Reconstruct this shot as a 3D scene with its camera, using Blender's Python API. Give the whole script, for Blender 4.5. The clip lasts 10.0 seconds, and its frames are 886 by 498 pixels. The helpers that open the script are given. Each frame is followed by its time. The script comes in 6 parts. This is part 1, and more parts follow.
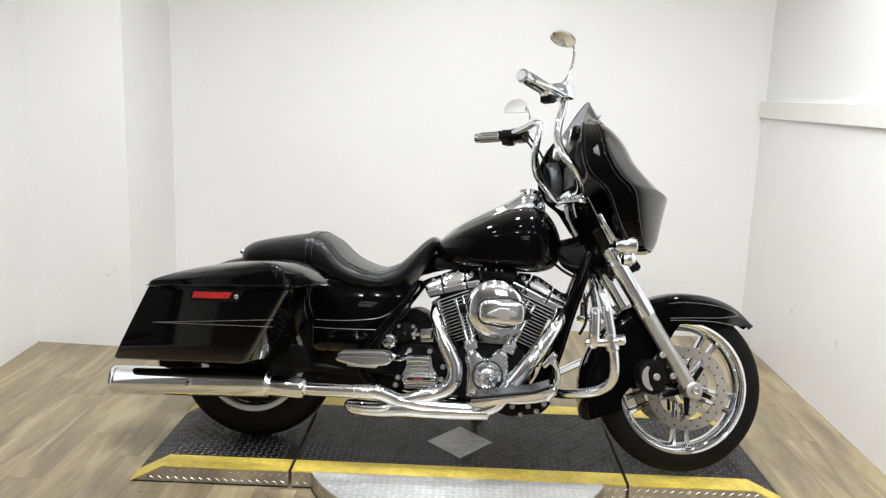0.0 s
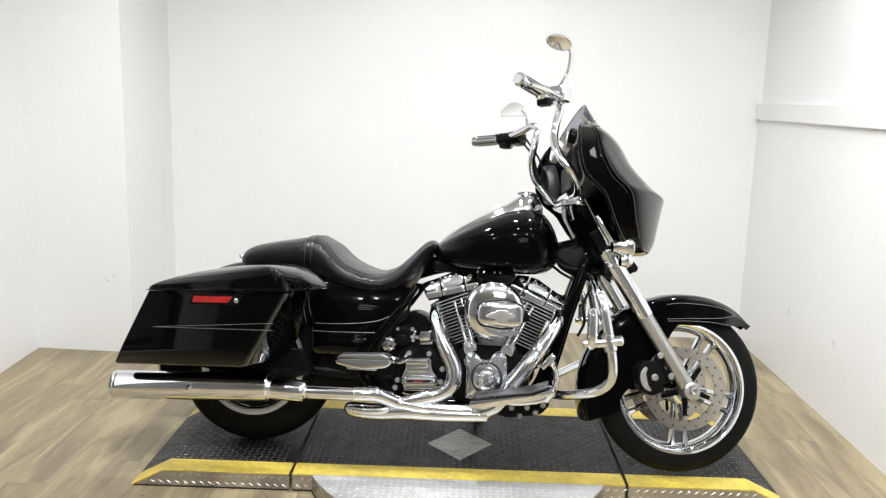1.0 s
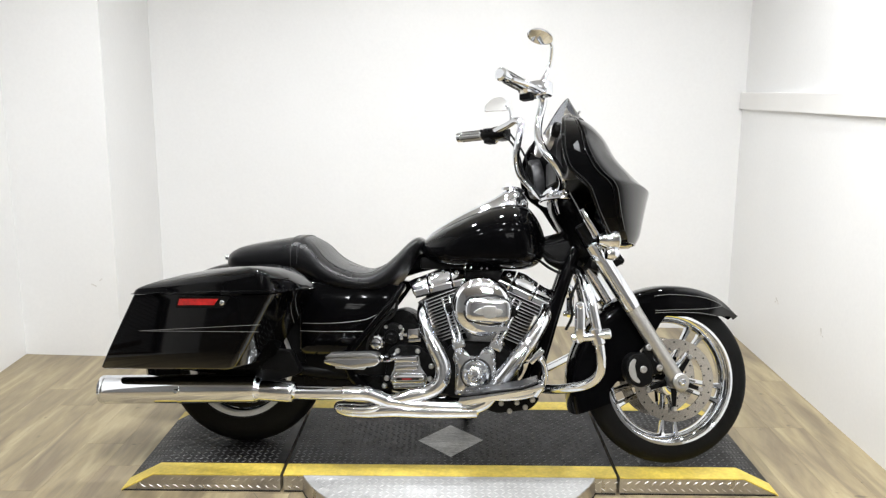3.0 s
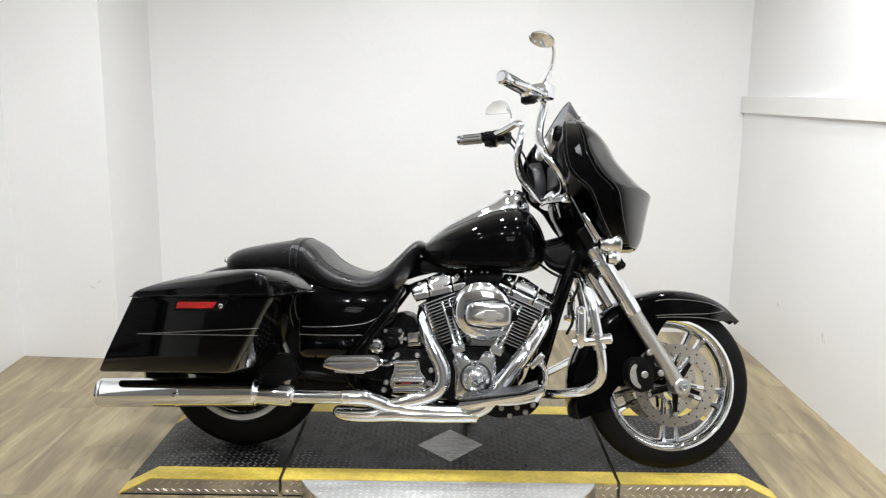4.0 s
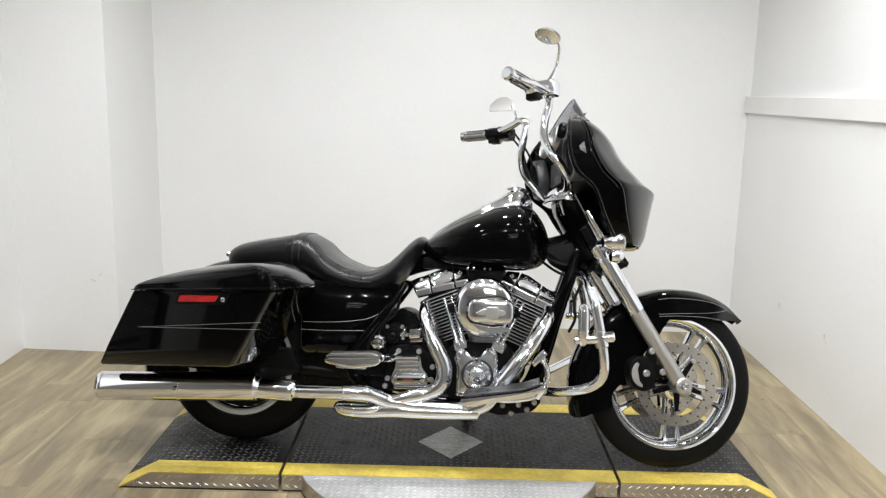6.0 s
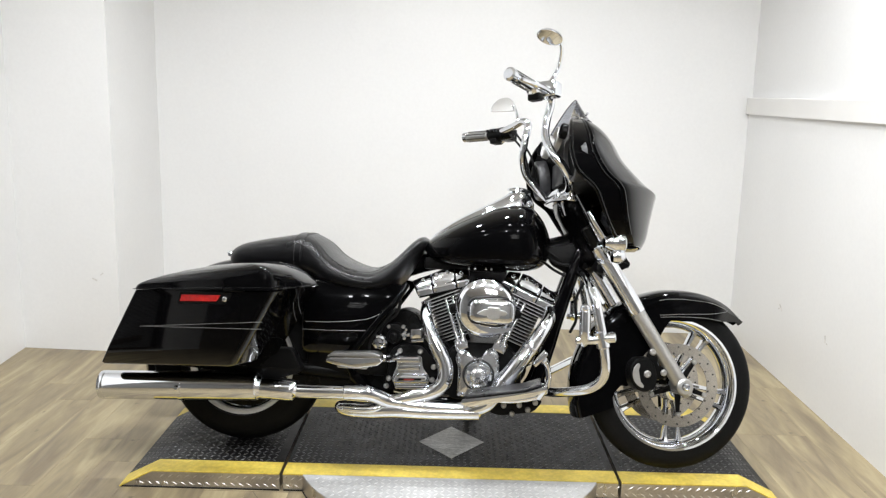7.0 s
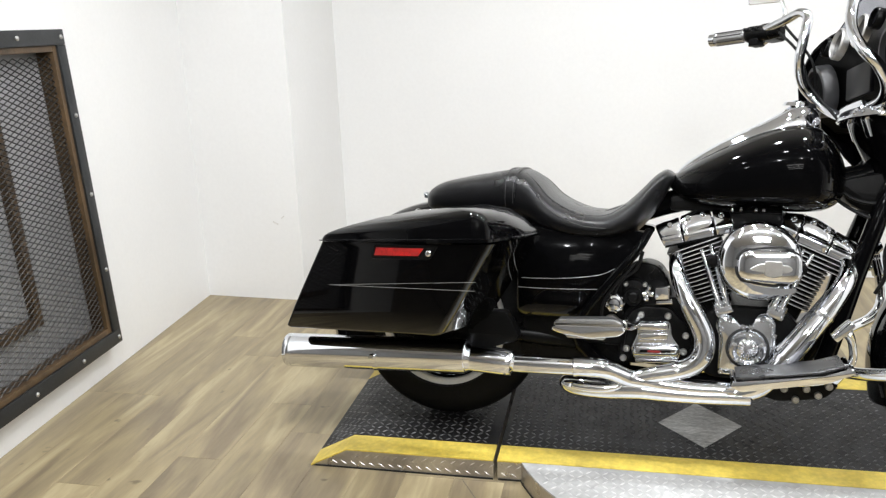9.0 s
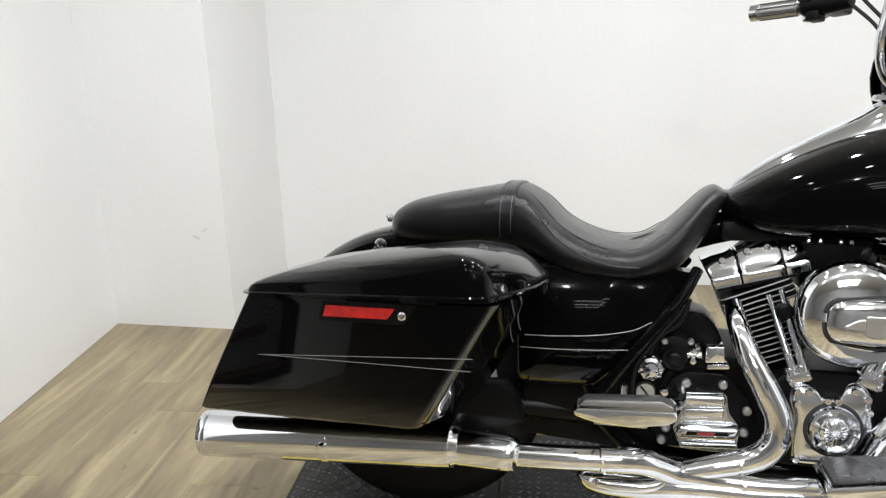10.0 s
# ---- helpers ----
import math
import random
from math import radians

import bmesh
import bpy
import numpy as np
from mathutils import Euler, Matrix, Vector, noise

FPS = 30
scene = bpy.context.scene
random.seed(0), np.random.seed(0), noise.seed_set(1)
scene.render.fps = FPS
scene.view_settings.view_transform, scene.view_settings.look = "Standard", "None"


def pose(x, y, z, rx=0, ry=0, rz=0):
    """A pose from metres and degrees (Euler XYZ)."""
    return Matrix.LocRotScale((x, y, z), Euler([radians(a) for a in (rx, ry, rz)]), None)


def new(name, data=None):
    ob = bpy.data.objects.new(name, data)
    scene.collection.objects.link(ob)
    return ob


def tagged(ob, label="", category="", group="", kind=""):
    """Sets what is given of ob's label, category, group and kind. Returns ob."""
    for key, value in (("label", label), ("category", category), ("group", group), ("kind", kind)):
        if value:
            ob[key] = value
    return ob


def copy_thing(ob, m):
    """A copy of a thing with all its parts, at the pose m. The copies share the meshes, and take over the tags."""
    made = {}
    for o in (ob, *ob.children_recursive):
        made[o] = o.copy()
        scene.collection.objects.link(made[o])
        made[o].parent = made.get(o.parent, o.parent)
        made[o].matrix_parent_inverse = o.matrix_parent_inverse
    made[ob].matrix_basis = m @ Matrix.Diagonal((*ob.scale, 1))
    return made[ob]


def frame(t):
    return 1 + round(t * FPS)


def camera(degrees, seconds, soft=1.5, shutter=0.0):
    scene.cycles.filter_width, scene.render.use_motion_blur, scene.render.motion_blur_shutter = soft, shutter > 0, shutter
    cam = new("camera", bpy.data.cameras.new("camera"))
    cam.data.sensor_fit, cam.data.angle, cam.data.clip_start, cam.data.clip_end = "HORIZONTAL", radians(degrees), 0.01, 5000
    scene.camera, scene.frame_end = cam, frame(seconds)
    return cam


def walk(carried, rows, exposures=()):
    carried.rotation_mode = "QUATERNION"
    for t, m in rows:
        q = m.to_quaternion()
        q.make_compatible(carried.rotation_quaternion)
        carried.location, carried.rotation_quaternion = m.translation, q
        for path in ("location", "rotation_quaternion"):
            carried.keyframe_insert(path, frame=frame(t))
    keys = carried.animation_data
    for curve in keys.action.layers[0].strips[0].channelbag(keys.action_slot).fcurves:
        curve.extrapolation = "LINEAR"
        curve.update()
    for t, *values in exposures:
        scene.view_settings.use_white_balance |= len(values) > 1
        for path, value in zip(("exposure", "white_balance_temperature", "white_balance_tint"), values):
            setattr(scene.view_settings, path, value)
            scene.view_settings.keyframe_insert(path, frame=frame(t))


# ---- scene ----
cam = camera(56.99, 10.0, 1.3)
# seconds, eye in metres, yaw, pitch and roll in degrees
PATH = [
    (0, 0.774, -3.030, 1.428, 1.40, -10.89, -1.96),
    (0.5, 0.778, -3.033, 1.431, 1.51, -11.05, -1.63),
    (1, 0.776, -3.048, 1.426, 1.24, -10.58, -1.56),
    (1.5, 0.779, -3.067, 1.427, 1.06, -11.02, -1.07),
    (2, 0.787, -3.066, 1.429, 0.40, -11.22, -0.65),
    (2.5, 0.792, -3.055, 1.429, 0.37, -11.06, -0.34),
    (4, 0.789, -3.023, 1.432, 0.36, -10.74, -0.61),
    (4.5, 0.786, -3.020, 1.432, 0.48, -10.82, -0.75),
    (5, 0.781, -3.017, 1.429, 0.36, -10.93, -0.92),
    (5.5, 0.779, -3.017, 1.425, 0.42, -10.90, -1.13),
    (7, 0.774, -3.022, 1.423, 0.52, -10.82, -1.40),
    (7.5, 0.782, -3.011, 1.424, 0.79, -11.34, -1.45),
    (7.7, 0.786, -3.005, 1.418, 0.72, -10.90, -1.35),
    (7.9, 0.768, -2.990, 1.421, 1.15, -11.85, -2.05),
    (8, 0.751, -2.957, 1.419, 1.02, -12.15, -2.78),
    (8.1, 0.730, -2.939, 1.405, 0.00, -12.10, -2.30),
    (8.2, 0.722, -2.912, 1.392, 1.36, -12.75, -0.74),
    (8.3, 0.664, -2.886, 1.378, 1.00, -14.44, 2.13),
    (8.5, 0.593, -2.824, 1.383, 2.61, -15.73, 3.34),
    (8.7, 0.562, -2.710, 1.355, 3.47, -16.45, 3.33),
    (8.8, 0.556, -2.641, 1.344, 7.06, -17.07, 3.19),
    (9, 0.525, -2.452, 1.331, 11.56, -15.59, 1.93),
    (9.2, 0.501, -2.324, 1.338, 12.79, -14.03, 2.98),
    (9.3, 0.477, -2.251, 1.335, 13.01, -15.26, 2.63),
    (9.5, 0.415, -2.118, 1.299, 12.80, -15.96, 0.37),
    (9.7, 0.358, -2.011, 1.312, 8.80, -17.30, -0.10),
    (9.8, 0.353, -1.930, 1.300, 9.00, -17.12, 0.65),
    (10, 0.320, -1.807, 1.294, 7.34, -16.99, 1.48),
]
EXPOSURES = [(0.0, -1.13), (1.0, -1.00), (2.5, -0.95), (4.0, -1.13), (5.0, -1.23), (5.5, -1.23), (7.0, -1.06), (8.5, -0.95), (9.5, -1.05), (10.0, -1.12)]
walk(cam, [(t, pose(x, y, z, 90 + pitch, roll, yaw)) for t, x, y, z, yaw, pitch, roll in PATH], EXPOSURES)
POWER = 135.0

# ---- world and light ----
world = bpy.data.worlds.new("world")
scene.world = world
world.use_nodes = True
world.node_tree.nodes["Background"].inputs[0].default_value = (0.9, 0.95, 1.0, 1)
world.node_tree.nodes["Background"].inputs[1].default_value = 0.02


# ---- materials ----
def material(name, color, rough=0.5, metal=0.0, coat=0.0, var=0.0, var_scale=4.0, fine=0.0, fine_scale=120.0,
             bump=0.0, bump_scale=300.0, rough_var=0.0, stretch=(1, 1, 1), alpha=1.0, island=0.0, objrand=0.0, dist=0.002):
    m = bpy.data.materials.new(name)
    m.use_nodes = True
    nt = m.node_tree
    b = nt.nodes["Principled BSDF"]
    b.inputs["Roughness"].default_value = rough
    b.inputs["Metallic"].default_value = metal
    b.inputs["Coat Weight"].default_value = coat
    b.inputs["Coat Roughness"].default_value = 0.03
    tc = nt.nodes.new("ShaderNodeTexCoord")
    mp = nt.nodes.new("ShaderNodeMapping")
    mp.inputs["Scale"].default_value = stretch
    nt.links.new(tc.outputs["Object"], mp.inputs["Vector"])

    def noise_node(scale, detail=6):
        n = nt.nodes.new("ShaderNodeTexNoise")
        n.inputs["Scale"].default_value = scale
        n.inputs["Detail"].default_value = detail
        nt.links.new(mp.outputs["Vector"], n.inputs["Vector"])
        return n

    def mult(a, b_):
        x = nt.nodes.new("ShaderNodeMath")
        x.operation = "MULTIPLY"
        for i, v in enumerate((a, b_)):
            if isinstance(v, (int, float)):
                x.inputs[i].default_value = v
            else:
                nt.links.new(v, x.inputs[i])
        return x.outputs[0]

    def ranged(sock, lo, hi):
        r = nt.nodes.new("ShaderNodeMapRange")
        r.inputs["From Min"].default_value, r.inputs["From Max"].default_value = 0.25, 0.75
        r.inputs["To Min"].default_value, r.inputs["To Max"].default_value = lo, hi
        nt.links.new(sock, r.inputs["Value"])
        return r.outputs[0]

    factor = None
    if var:
        factor = ranged(noise_node(var_scale).outputs["Fac"], 1 - var, 1 + var)
    if fine:
        f2 = ranged(noise_node(fine_scale, 3).outputs["Fac"], 1 - fine, 1 + fine)
        factor = f2 if factor is None else mult(factor, f2)
    if objrand:
        oi = nt.nodes.new("ShaderNodeObjectInfo")
        r = nt.nodes.new("ShaderNodeMapRange")
        r.inputs["To Min"].default_value, r.inputs["To Max"].default_value = 1 - objrand, 1 + objrand
        nt.links.new(oi.outputs["Random"], r.inputs["Value"])
        factor = r.outputs[0] if factor is None else mult(factor, r.outputs[0])
    if factor is None:
        b.inputs["Base Color"].default_value = (*color, 1)
    else:
        vm = nt.nodes.new("ShaderNodeVectorMath")
        vm.operation = "SCALE"
        vm.inputs[0].default_value = color
        nt.links.new(factor, vm.inputs["Scale"])
        nt.links.new(vm.outputs[0], b.inputs["Base Color"])
    if rough_var:
        nt.links.new(ranged(noise_node(var_scale * 2.3).outputs["Fac"], max(0, rough - rough_var), rough + rough_var), b.inputs["Roughness"])
    if bump:
        bn = nt.nodes.new("ShaderNodeBump")
        bn.inputs["Strength"].default_value = bump
        bn.inputs["Distance"].default_value = dist
        nt.links.new(noise_node(bump_scale, 4).outputs["Fac"], bn.inputs["Height"])
        nt.links.new(bn.outputs["Normal"], b.inputs["Normal"])
    return m


GLOSS = material("gloss_black_paint", (0.0015, 0.0015, 0.0017), 0.045, 0, 0.0, rough_var=0.02, var_scale=3)


def sheen(mat, low, high):
    """Lacquer whose gloss is low face-on and rises towards grazing angles."""
    nt = mat.node_tree
    lw, r = nt.nodes.new("ShaderNodeLayerWeight"), nt.nodes.new("ShaderNodeMapRange")
    lw.inputs["Blend"].default_value = 0.5
    r.interpolation_type = "SMOOTHSTEP"
    r.inputs["From Min"].default_value, r.inputs["From Max"].default_value = 0.10, 0.62
    r.inputs["To Min"].default_value, r.inputs["To Max"].default_value = low, high
    nt.links.new(lw.outputs["Facing"], r.inputs["Value"])
    nt.links.new(r.outputs[0], nt.nodes["Principled BSDF"].inputs["Specular IOR Level"])


sheen(GLOSS, 0.03, 1.0)
CHROME = material("chrome", (0.84, 0.865, 0.91), 0.05, 1.0, rough_var=0.025, var_scale=9)
POLISHED = material("polished_cover", (0.82, 0.845, 0.885), 0.12, 1.0, rough_var=0.05, var_scale=14)
SATIN = material("satin_aluminium", (0.50, 0.495, 0.48), 0.42, 1.0, fine=0.05, var=0.05, rough_var=0.06)
SILVER = material("cast_silver", (0.5, 0.5, 0.5), 0.3, 1.0, fine=0.08, bump=0.1)
WRINKLE = material("wrinkle_black", (0.0035, 0.0035, 0.0035), 0.4, 0, fine=0.3, bump=0.3, bump_scale=700)
BLACKSATIN = material("satin_black", (0.003, 0.003, 0.003), 0.3, 0, var=0.2, rough_var=0.08)
VINYL = material("black_vinyl", (0.0035, 0.0035, 0.004), 0.30, 0, var=0.15, fine=0.2, fine_scale=500, bump=0.25, bump_scale=650, rough_var=0.06)
sheen(VINYL, 0.11, 0.8)
STITCH = material("seat_stitching", (0.035, 0.035, 0.035), 0.55)
RUBBER = material("tyre_rubber", (0.004, 0.004, 0.004), 0.62, 0, var=0.25, fine=0.3, bump=0.15, rough_var=0.1)
FOOT = material("footboard_insert", (0.06, 0.06, 0.063), 0.3, 0.6, var=0.2, rough_var=0.08)
GRIPR = material("grip_rubber", (0.022, 0.022, 0.023), 0.45, 0, var=0.2, fine=0.2, rough_var=0.08)
REDLENS = material("red_reflector", (0.34, 0.006, 0.005), 0.3, 0, 0.0, var=0.5, var_scale=28, fine=0.4, fine_scale=260, bump=0.2, bump_scale=500)
CLEARLENS = material("clear_lens", (0.75, 0.75, 0.73), 0.12, 0.3, 0.8, fine=0.1)
STRIPE = material("silver_pinstripe", (0.24, 0.24, 0.24), 0.4, 0.4)
WIRE = material("cable_black", (0.006, 0.006, 0.006), 0.45)
MIRRORM = material("mirror_glass", (0.9, 0.9, 0.9), 0.02, 1.0)
SPEAKER = material("speaker_grille", (0.006, 0.006, 0.006), 0.7, 0.0, fine=0.5, fine_scale=900)
DISCM = material("brake_disc_steel", (0.44, 0.41, 0.365), 0.24, 1.0, fine=0.1, var=0.06)
SPEAKRING = material("speaker_ring_grey", (0.035, 0.035, 0.037), 0.4)
GAUGE = material("gauge_face", (0.006, 0.006, 0.007), 0.3)
BADGE = material("red_badge", (0.22, 0.015, 0.015), 0.3)
WALL = material("white_wall_paint", (0.80, 0.80, 0.795), 0.36, 0, var=0.025, var_scale=1.3, fine=0.015, fine_scale=60, bump=0.06, bump_scale=240, rough_var=0.08)
SCUFF = material("wall_scuff", (0.66, 0.645, 0.62), 0.6, var=0.3, var_scale=30)
TRIMW = material("white_trim_paint", (0.78, 0.77, 0.75), 0.4, 0, var=0.03, bump=0.04, rough_var=0.06)
CEIL = material("ceiling_grey", (0.55, 0.545, 0.535), 0.8, 0, var=0.03, bump=0.1, bump_scale=180)
SHELL = material("showroom_wall", (0.27, 0.266, 0.26), 0.7, 0, var=0.1, bump=0.05)
DECK = material("deck_antislip_black", (0.012, 0.012, 0.013), 0.45, 0.35, var=0.35, var_scale=7, fine=0.3, fine_scale=90, bump=0.2, rough_var=0.12)
DECKBAR = material("deck_raised_tread", (0.15, 0.15, 0.152), 0.36, 0.5, var=0.45, var_scale=6, fine=0.3, rough_var=0.12)
PLATE = material("bare_tread_plate", (0.46, 0.46, 0.455), 0.58, 0.25, var=0.12, var_scale=8, fine=0.12, fine_scale=60, rough_var=0.12, bump=0.08)
PLATEBAR = material("bare_tread_bars", (0.62, 0.615, 0.605), 0.45, 0.3, var=0.1, rough_var=0.08)
FACE = material("platform_side_steel", (0.50, 0.47, 0.43), 0.32, 0.9, var=0.15, var_scale=6, fine=0.1, rough_var=0.1)
YELLOW = material("yellow_safety_paint", (0.64, 0.49, 0.085), 0.5, 0, var=0.22, var_scale=9, fine=0.16, fine_scale=70, bump=0.15, bump_scale=120, rough_var=0.1)
DIAMOND = material("worn_grey_decal", (0.50, 0.50, 0.49), 0.5, 0.1, var=0.35, var_scale=12, fine=0.5, fine_scale=70, stretch=(1, 5, 1))
FACEBAR = material("side_tread_bars", (0.72, 0.70, 0.67), 0.34, 0.9, var=0.15, rough_var=0.1)
FINEDGE = material("machined_fin_edge", (0.66, 0.67, 0.68), 0.38, 0.85, fine=0.1)
RIMLIP = material("bright_rim_lip", (0.78, 0.78, 0.77), 0.35, 0.6, fine=0.05, rough_var=0.06)
MESHM = material("expanded_steel", (0.04, 0.038, 0.036), 0.45, 0.7, var=0.2, fine=0.2)
STEELF = material("dark_steel_frame", (0.03, 0.032, 0.034), 0.4, 0.5, var=0.25, fine=0.2, rough_var=0.1)
RUSTW = material("stained_wood_lip", (0.075, 0.045, 0.02), 0.5, 0, var=0.5, var_scale=14, fine=0.3, stretch=(1, 1, 0.3), bump=0.3)
GREYP = material("recess_panel", (0.36, 0.36, 0.365), 0.35, 0, var=0.1, var_scale=3, fine=0.05)
SCRATCH = material("floor_scratch", (0.16, 0.14, 0.11), 0.6, var=0.4, var_scale=20)
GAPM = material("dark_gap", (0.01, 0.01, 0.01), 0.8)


for mat, level in ((WRINKLE, 0.08), (BLACKSATIN, 0.10), (WIRE, 0.12), (GAUGE, 0.2), (SPEAKER, 0.1), (RUBBER, 0.12), (DECK, 0.3)):
    mat.node_tree.nodes["Principled BSDF"].inputs["Specular IOR Level"].default_value = level


def smoked():
    m = bpy.data.materials.new("smoked_screen")
    m.use_nodes = True
    nt = m.node_tree
    b = nt.nodes["Principled BSDF"]
    b.inputs["Base Color"].default_value = (0.42, 0.43, 0.47, 1)
    b.inputs["Roughness"].default_value = 0.03
    b.inputs["Transmission Weight"].default_value = 1.0
    b.inputs["IOR"].default_value = 1.3
    return m


def planks():
    m = bpy.data.materials.new("vinyl_plank")
    m.use_nodes = True
    nt = m.node_tree
    b = nt.nodes["Principled BSDF"]
    L = nt.links.new
    tc, oi = nt.nodes.new("ShaderNodeTexCoord"), nt.nodes.new("ShaderNodeObjectInfo")
    off = nt.nodes.new("ShaderNodeVectorMath")
    off.operation = "MULTIPLY_ADD"
    comb = nt.nodes.new("ShaderNodeCombineXYZ")
    for i in range(3):
        L(oi.outputs["Random"], comb.inputs[i])
    L(comb.outputs[0], off.inputs[0])
    off.inputs[1].default_value = (31, 57, 11)
    L(tc.outputs["Object"], off.inputs[2])
    mp = nt.nodes.new("ShaderNodeMapping")
    mp.inputs["Scale"].default_value = (1, 0.13, 1)
    L(off.outputs[0], mp.inputs["Vector"])

    def nz(scale, detail, rough=0.6, distortion=0.0):
        n = nt.nodes.new("ShaderNodeTexNoise")
        n.inputs["Scale"].default_value, n.inputs["Detail"].default_value = scale, detail
        n.inputs["Roughness"].default_value, n.inputs["Distortion"].default_value = rough, distortion
        L(mp.outputs[0], n.inputs["Vector"])
        return n.outputs["Fac"]

    def ranged(sock, a, b_, lo, hi):
        r = nt.nodes.new("ShaderNodeMapRange")
        r.inputs["From Min"].default_value, r.inputs["From Max"].default_value = a, b_
        r.inputs["To Min"].default_value, r.inputs["To Max"].default_value = lo, hi
        L(sock, r.inputs[0])
        return r.outputs[0]

    def times(a, b_):
        k = nt.nodes.new("ShaderNodeMath")
        k.operation = "MULTIPLY"
        L(a, k.inputs[0])
        L(b_, k.inputs[1])
        return k.outputs[0]

    ramp = nt.nodes.new("ShaderNodeValToRGB")
    e = ramp.color_ramp.elements
    e[0].position, e[0].color = 0.33, (0.190, 0.150, 0.095, 1)
    e[1].position, e[1].color = 0.68, (0.385, 0.320, 0.192, 1)
    x = e.new(0.47)
    x.color = (0.258, 0.208, 0.127, 1)
    x = e.new(0.56)
    x.color = (0.305, 0.247, 0.144, 1)
    L(nz(10, 4, 0.5, 1.1), ramp.inputs[0])
    # grain, board tone and small dark knots
    knot = nt.nodes.new("ShaderNodeTexNoise")
    knot.inputs["Scale"].default_value, knot.inputs["Detail"].default_value = 17, 2
    L(off.outputs[0], knot.inputs["Vector"])
    k = times(times(ranged(nz(75, 5), 0.25, 0.75, 0.88, 1.12), ranged(oi.outputs["Random"], 0, 1, 0.88, 1.10)), ranged(knot.outputs["Fac"], 0.70, 0.78, 1.0, 0.5))
    vm = nt.nodes.new("ShaderNodeVectorMath")
    vm.operation = "SCALE"
    L(ramp.outputs[0], vm.inputs[0])
    L(k, vm.inputs["Scale"])
    L(vm.outputs[0], b.inputs["Base Color"])
    rr = nt.nodes.new("ShaderNodeMapRange")
    rr.inputs["To Min"].default_value, rr.inputs["To Max"].default_value = 0.3, 0.5
    L(nz(30, 4), rr.inputs[0])
    L(rr.outputs[0], b.inputs["Roughness"])
    bp = nt.nodes.new("ShaderNodeBump")
    bp.inputs["Strength"].default_value, bp.inputs["Distance"].default_value = 0.15, 0.001
    L(nz(120, 4), bp.inputs["Height"])
    L(bp.outputs[0], b.inputs["Normal"])
    return m


def glow(name, color, strength):
    m = bpy.data.materials.new(name)
    m.use_nodes = True
    b = m.node_tree.nodes["Principled BSDF"]
    b.inputs["Base Color"].default_value = (0.8, 0.8, 0.8, 1)
    b.inputs["Emission Color"].default_value = (*color, 1)
    b.inputs["Emission Strength"].default_value = strength
    return m


SMOKE, PLANK = smoked(), planks()
LAMPGLOW = glow("lamp_diffuser", (1.0, 0.98, 0.95), 160.0)


# ---- mesh helpers ----
def mesh_of(bm, name, mat, angle=35):
    bmesh.ops.recalc_face_normals(bm, faces=bm.faces)
    me = bpy.data.meshes.new(name)
    bm.to_mesh(me)
    bm.free()
    me.materials.append(mat)
    me.polygons.foreach_set("use_smooth", [True] * len(me.polygons))
    me.set_sharp_from_angle(angle=radians(angle))
    return me


def thing(name, bm, mat, label="", category="", group="", kind="", angle=35):
    ob = new(name, mesh_of(bm, name, mat, angle))
    return tagged(ob, label, category, group, kind)


def empty(name, m, label, category, group="", kind=""):
    ob = new(name)
    ob.empty_display_size = 0.1
    ob.matrix_basis = m
    return tagged(ob, label, category, group, kind)


RAKE = radians(26)
HEAD = Vector((1.798, 0, 0))
STEER = radians(14)
STEERING = Matrix.Translation(HEAD) @ Matrix.Rotation(STEER, 4, Vector((-math.sin(RAKE), 0, math.cos(RAKE)))) @ Matrix.Translation(-HEAD)


def part(name, bm, mat, parent, label="", steer=False, angle=35):
    if steer:
        bm.transform(STEERING)
    ob = new(name, mesh_of(bm, name, mat, angle))
    ob.parent = parent
    return tagged(ob, label)


def B():
    return bmesh.new()


def loft(bm, rings, cap=True, closed=True):
    rows = [[bm.verts.new(p) for p in ring] for ring in rings]
    n = len(rows[0])
    for a, b in zip(rows, rows[1:]):
        for i in range(n if closed else n - 1):
            j = (i + 1) % n
            bm.faces.new((a[i], a[j], b[j], b[i]))
    if cap and closed:
        bm.faces.new(rows[0][::-1])
        bm.faces.new(rows[-1])
    return bm


def spline(pts, sub=6):
    pts = [Vector(p) for p in pts]
    if len(pts) < 3 or sub < 2:
        return pts
    out = []
    q = [2 * pts[0] - pts[1], *pts, 2 * pts[-1] - pts[-2]]
    for i in range(1, len(q) - 2):
        p0, p1, p2, p3 = q[i - 1:i + 3]
        for k in range(sub):
            t = k / sub
            out.append(0.5 * (2 * p1 + (p2 - p0) * t + (2 * p0 - 5 * p1 + 4 * p2 - p3) * t * t + (3 * p1 - p0 - 3 * p2 + p3) * t ** 3))
    out.append(pts[-1])
    return out


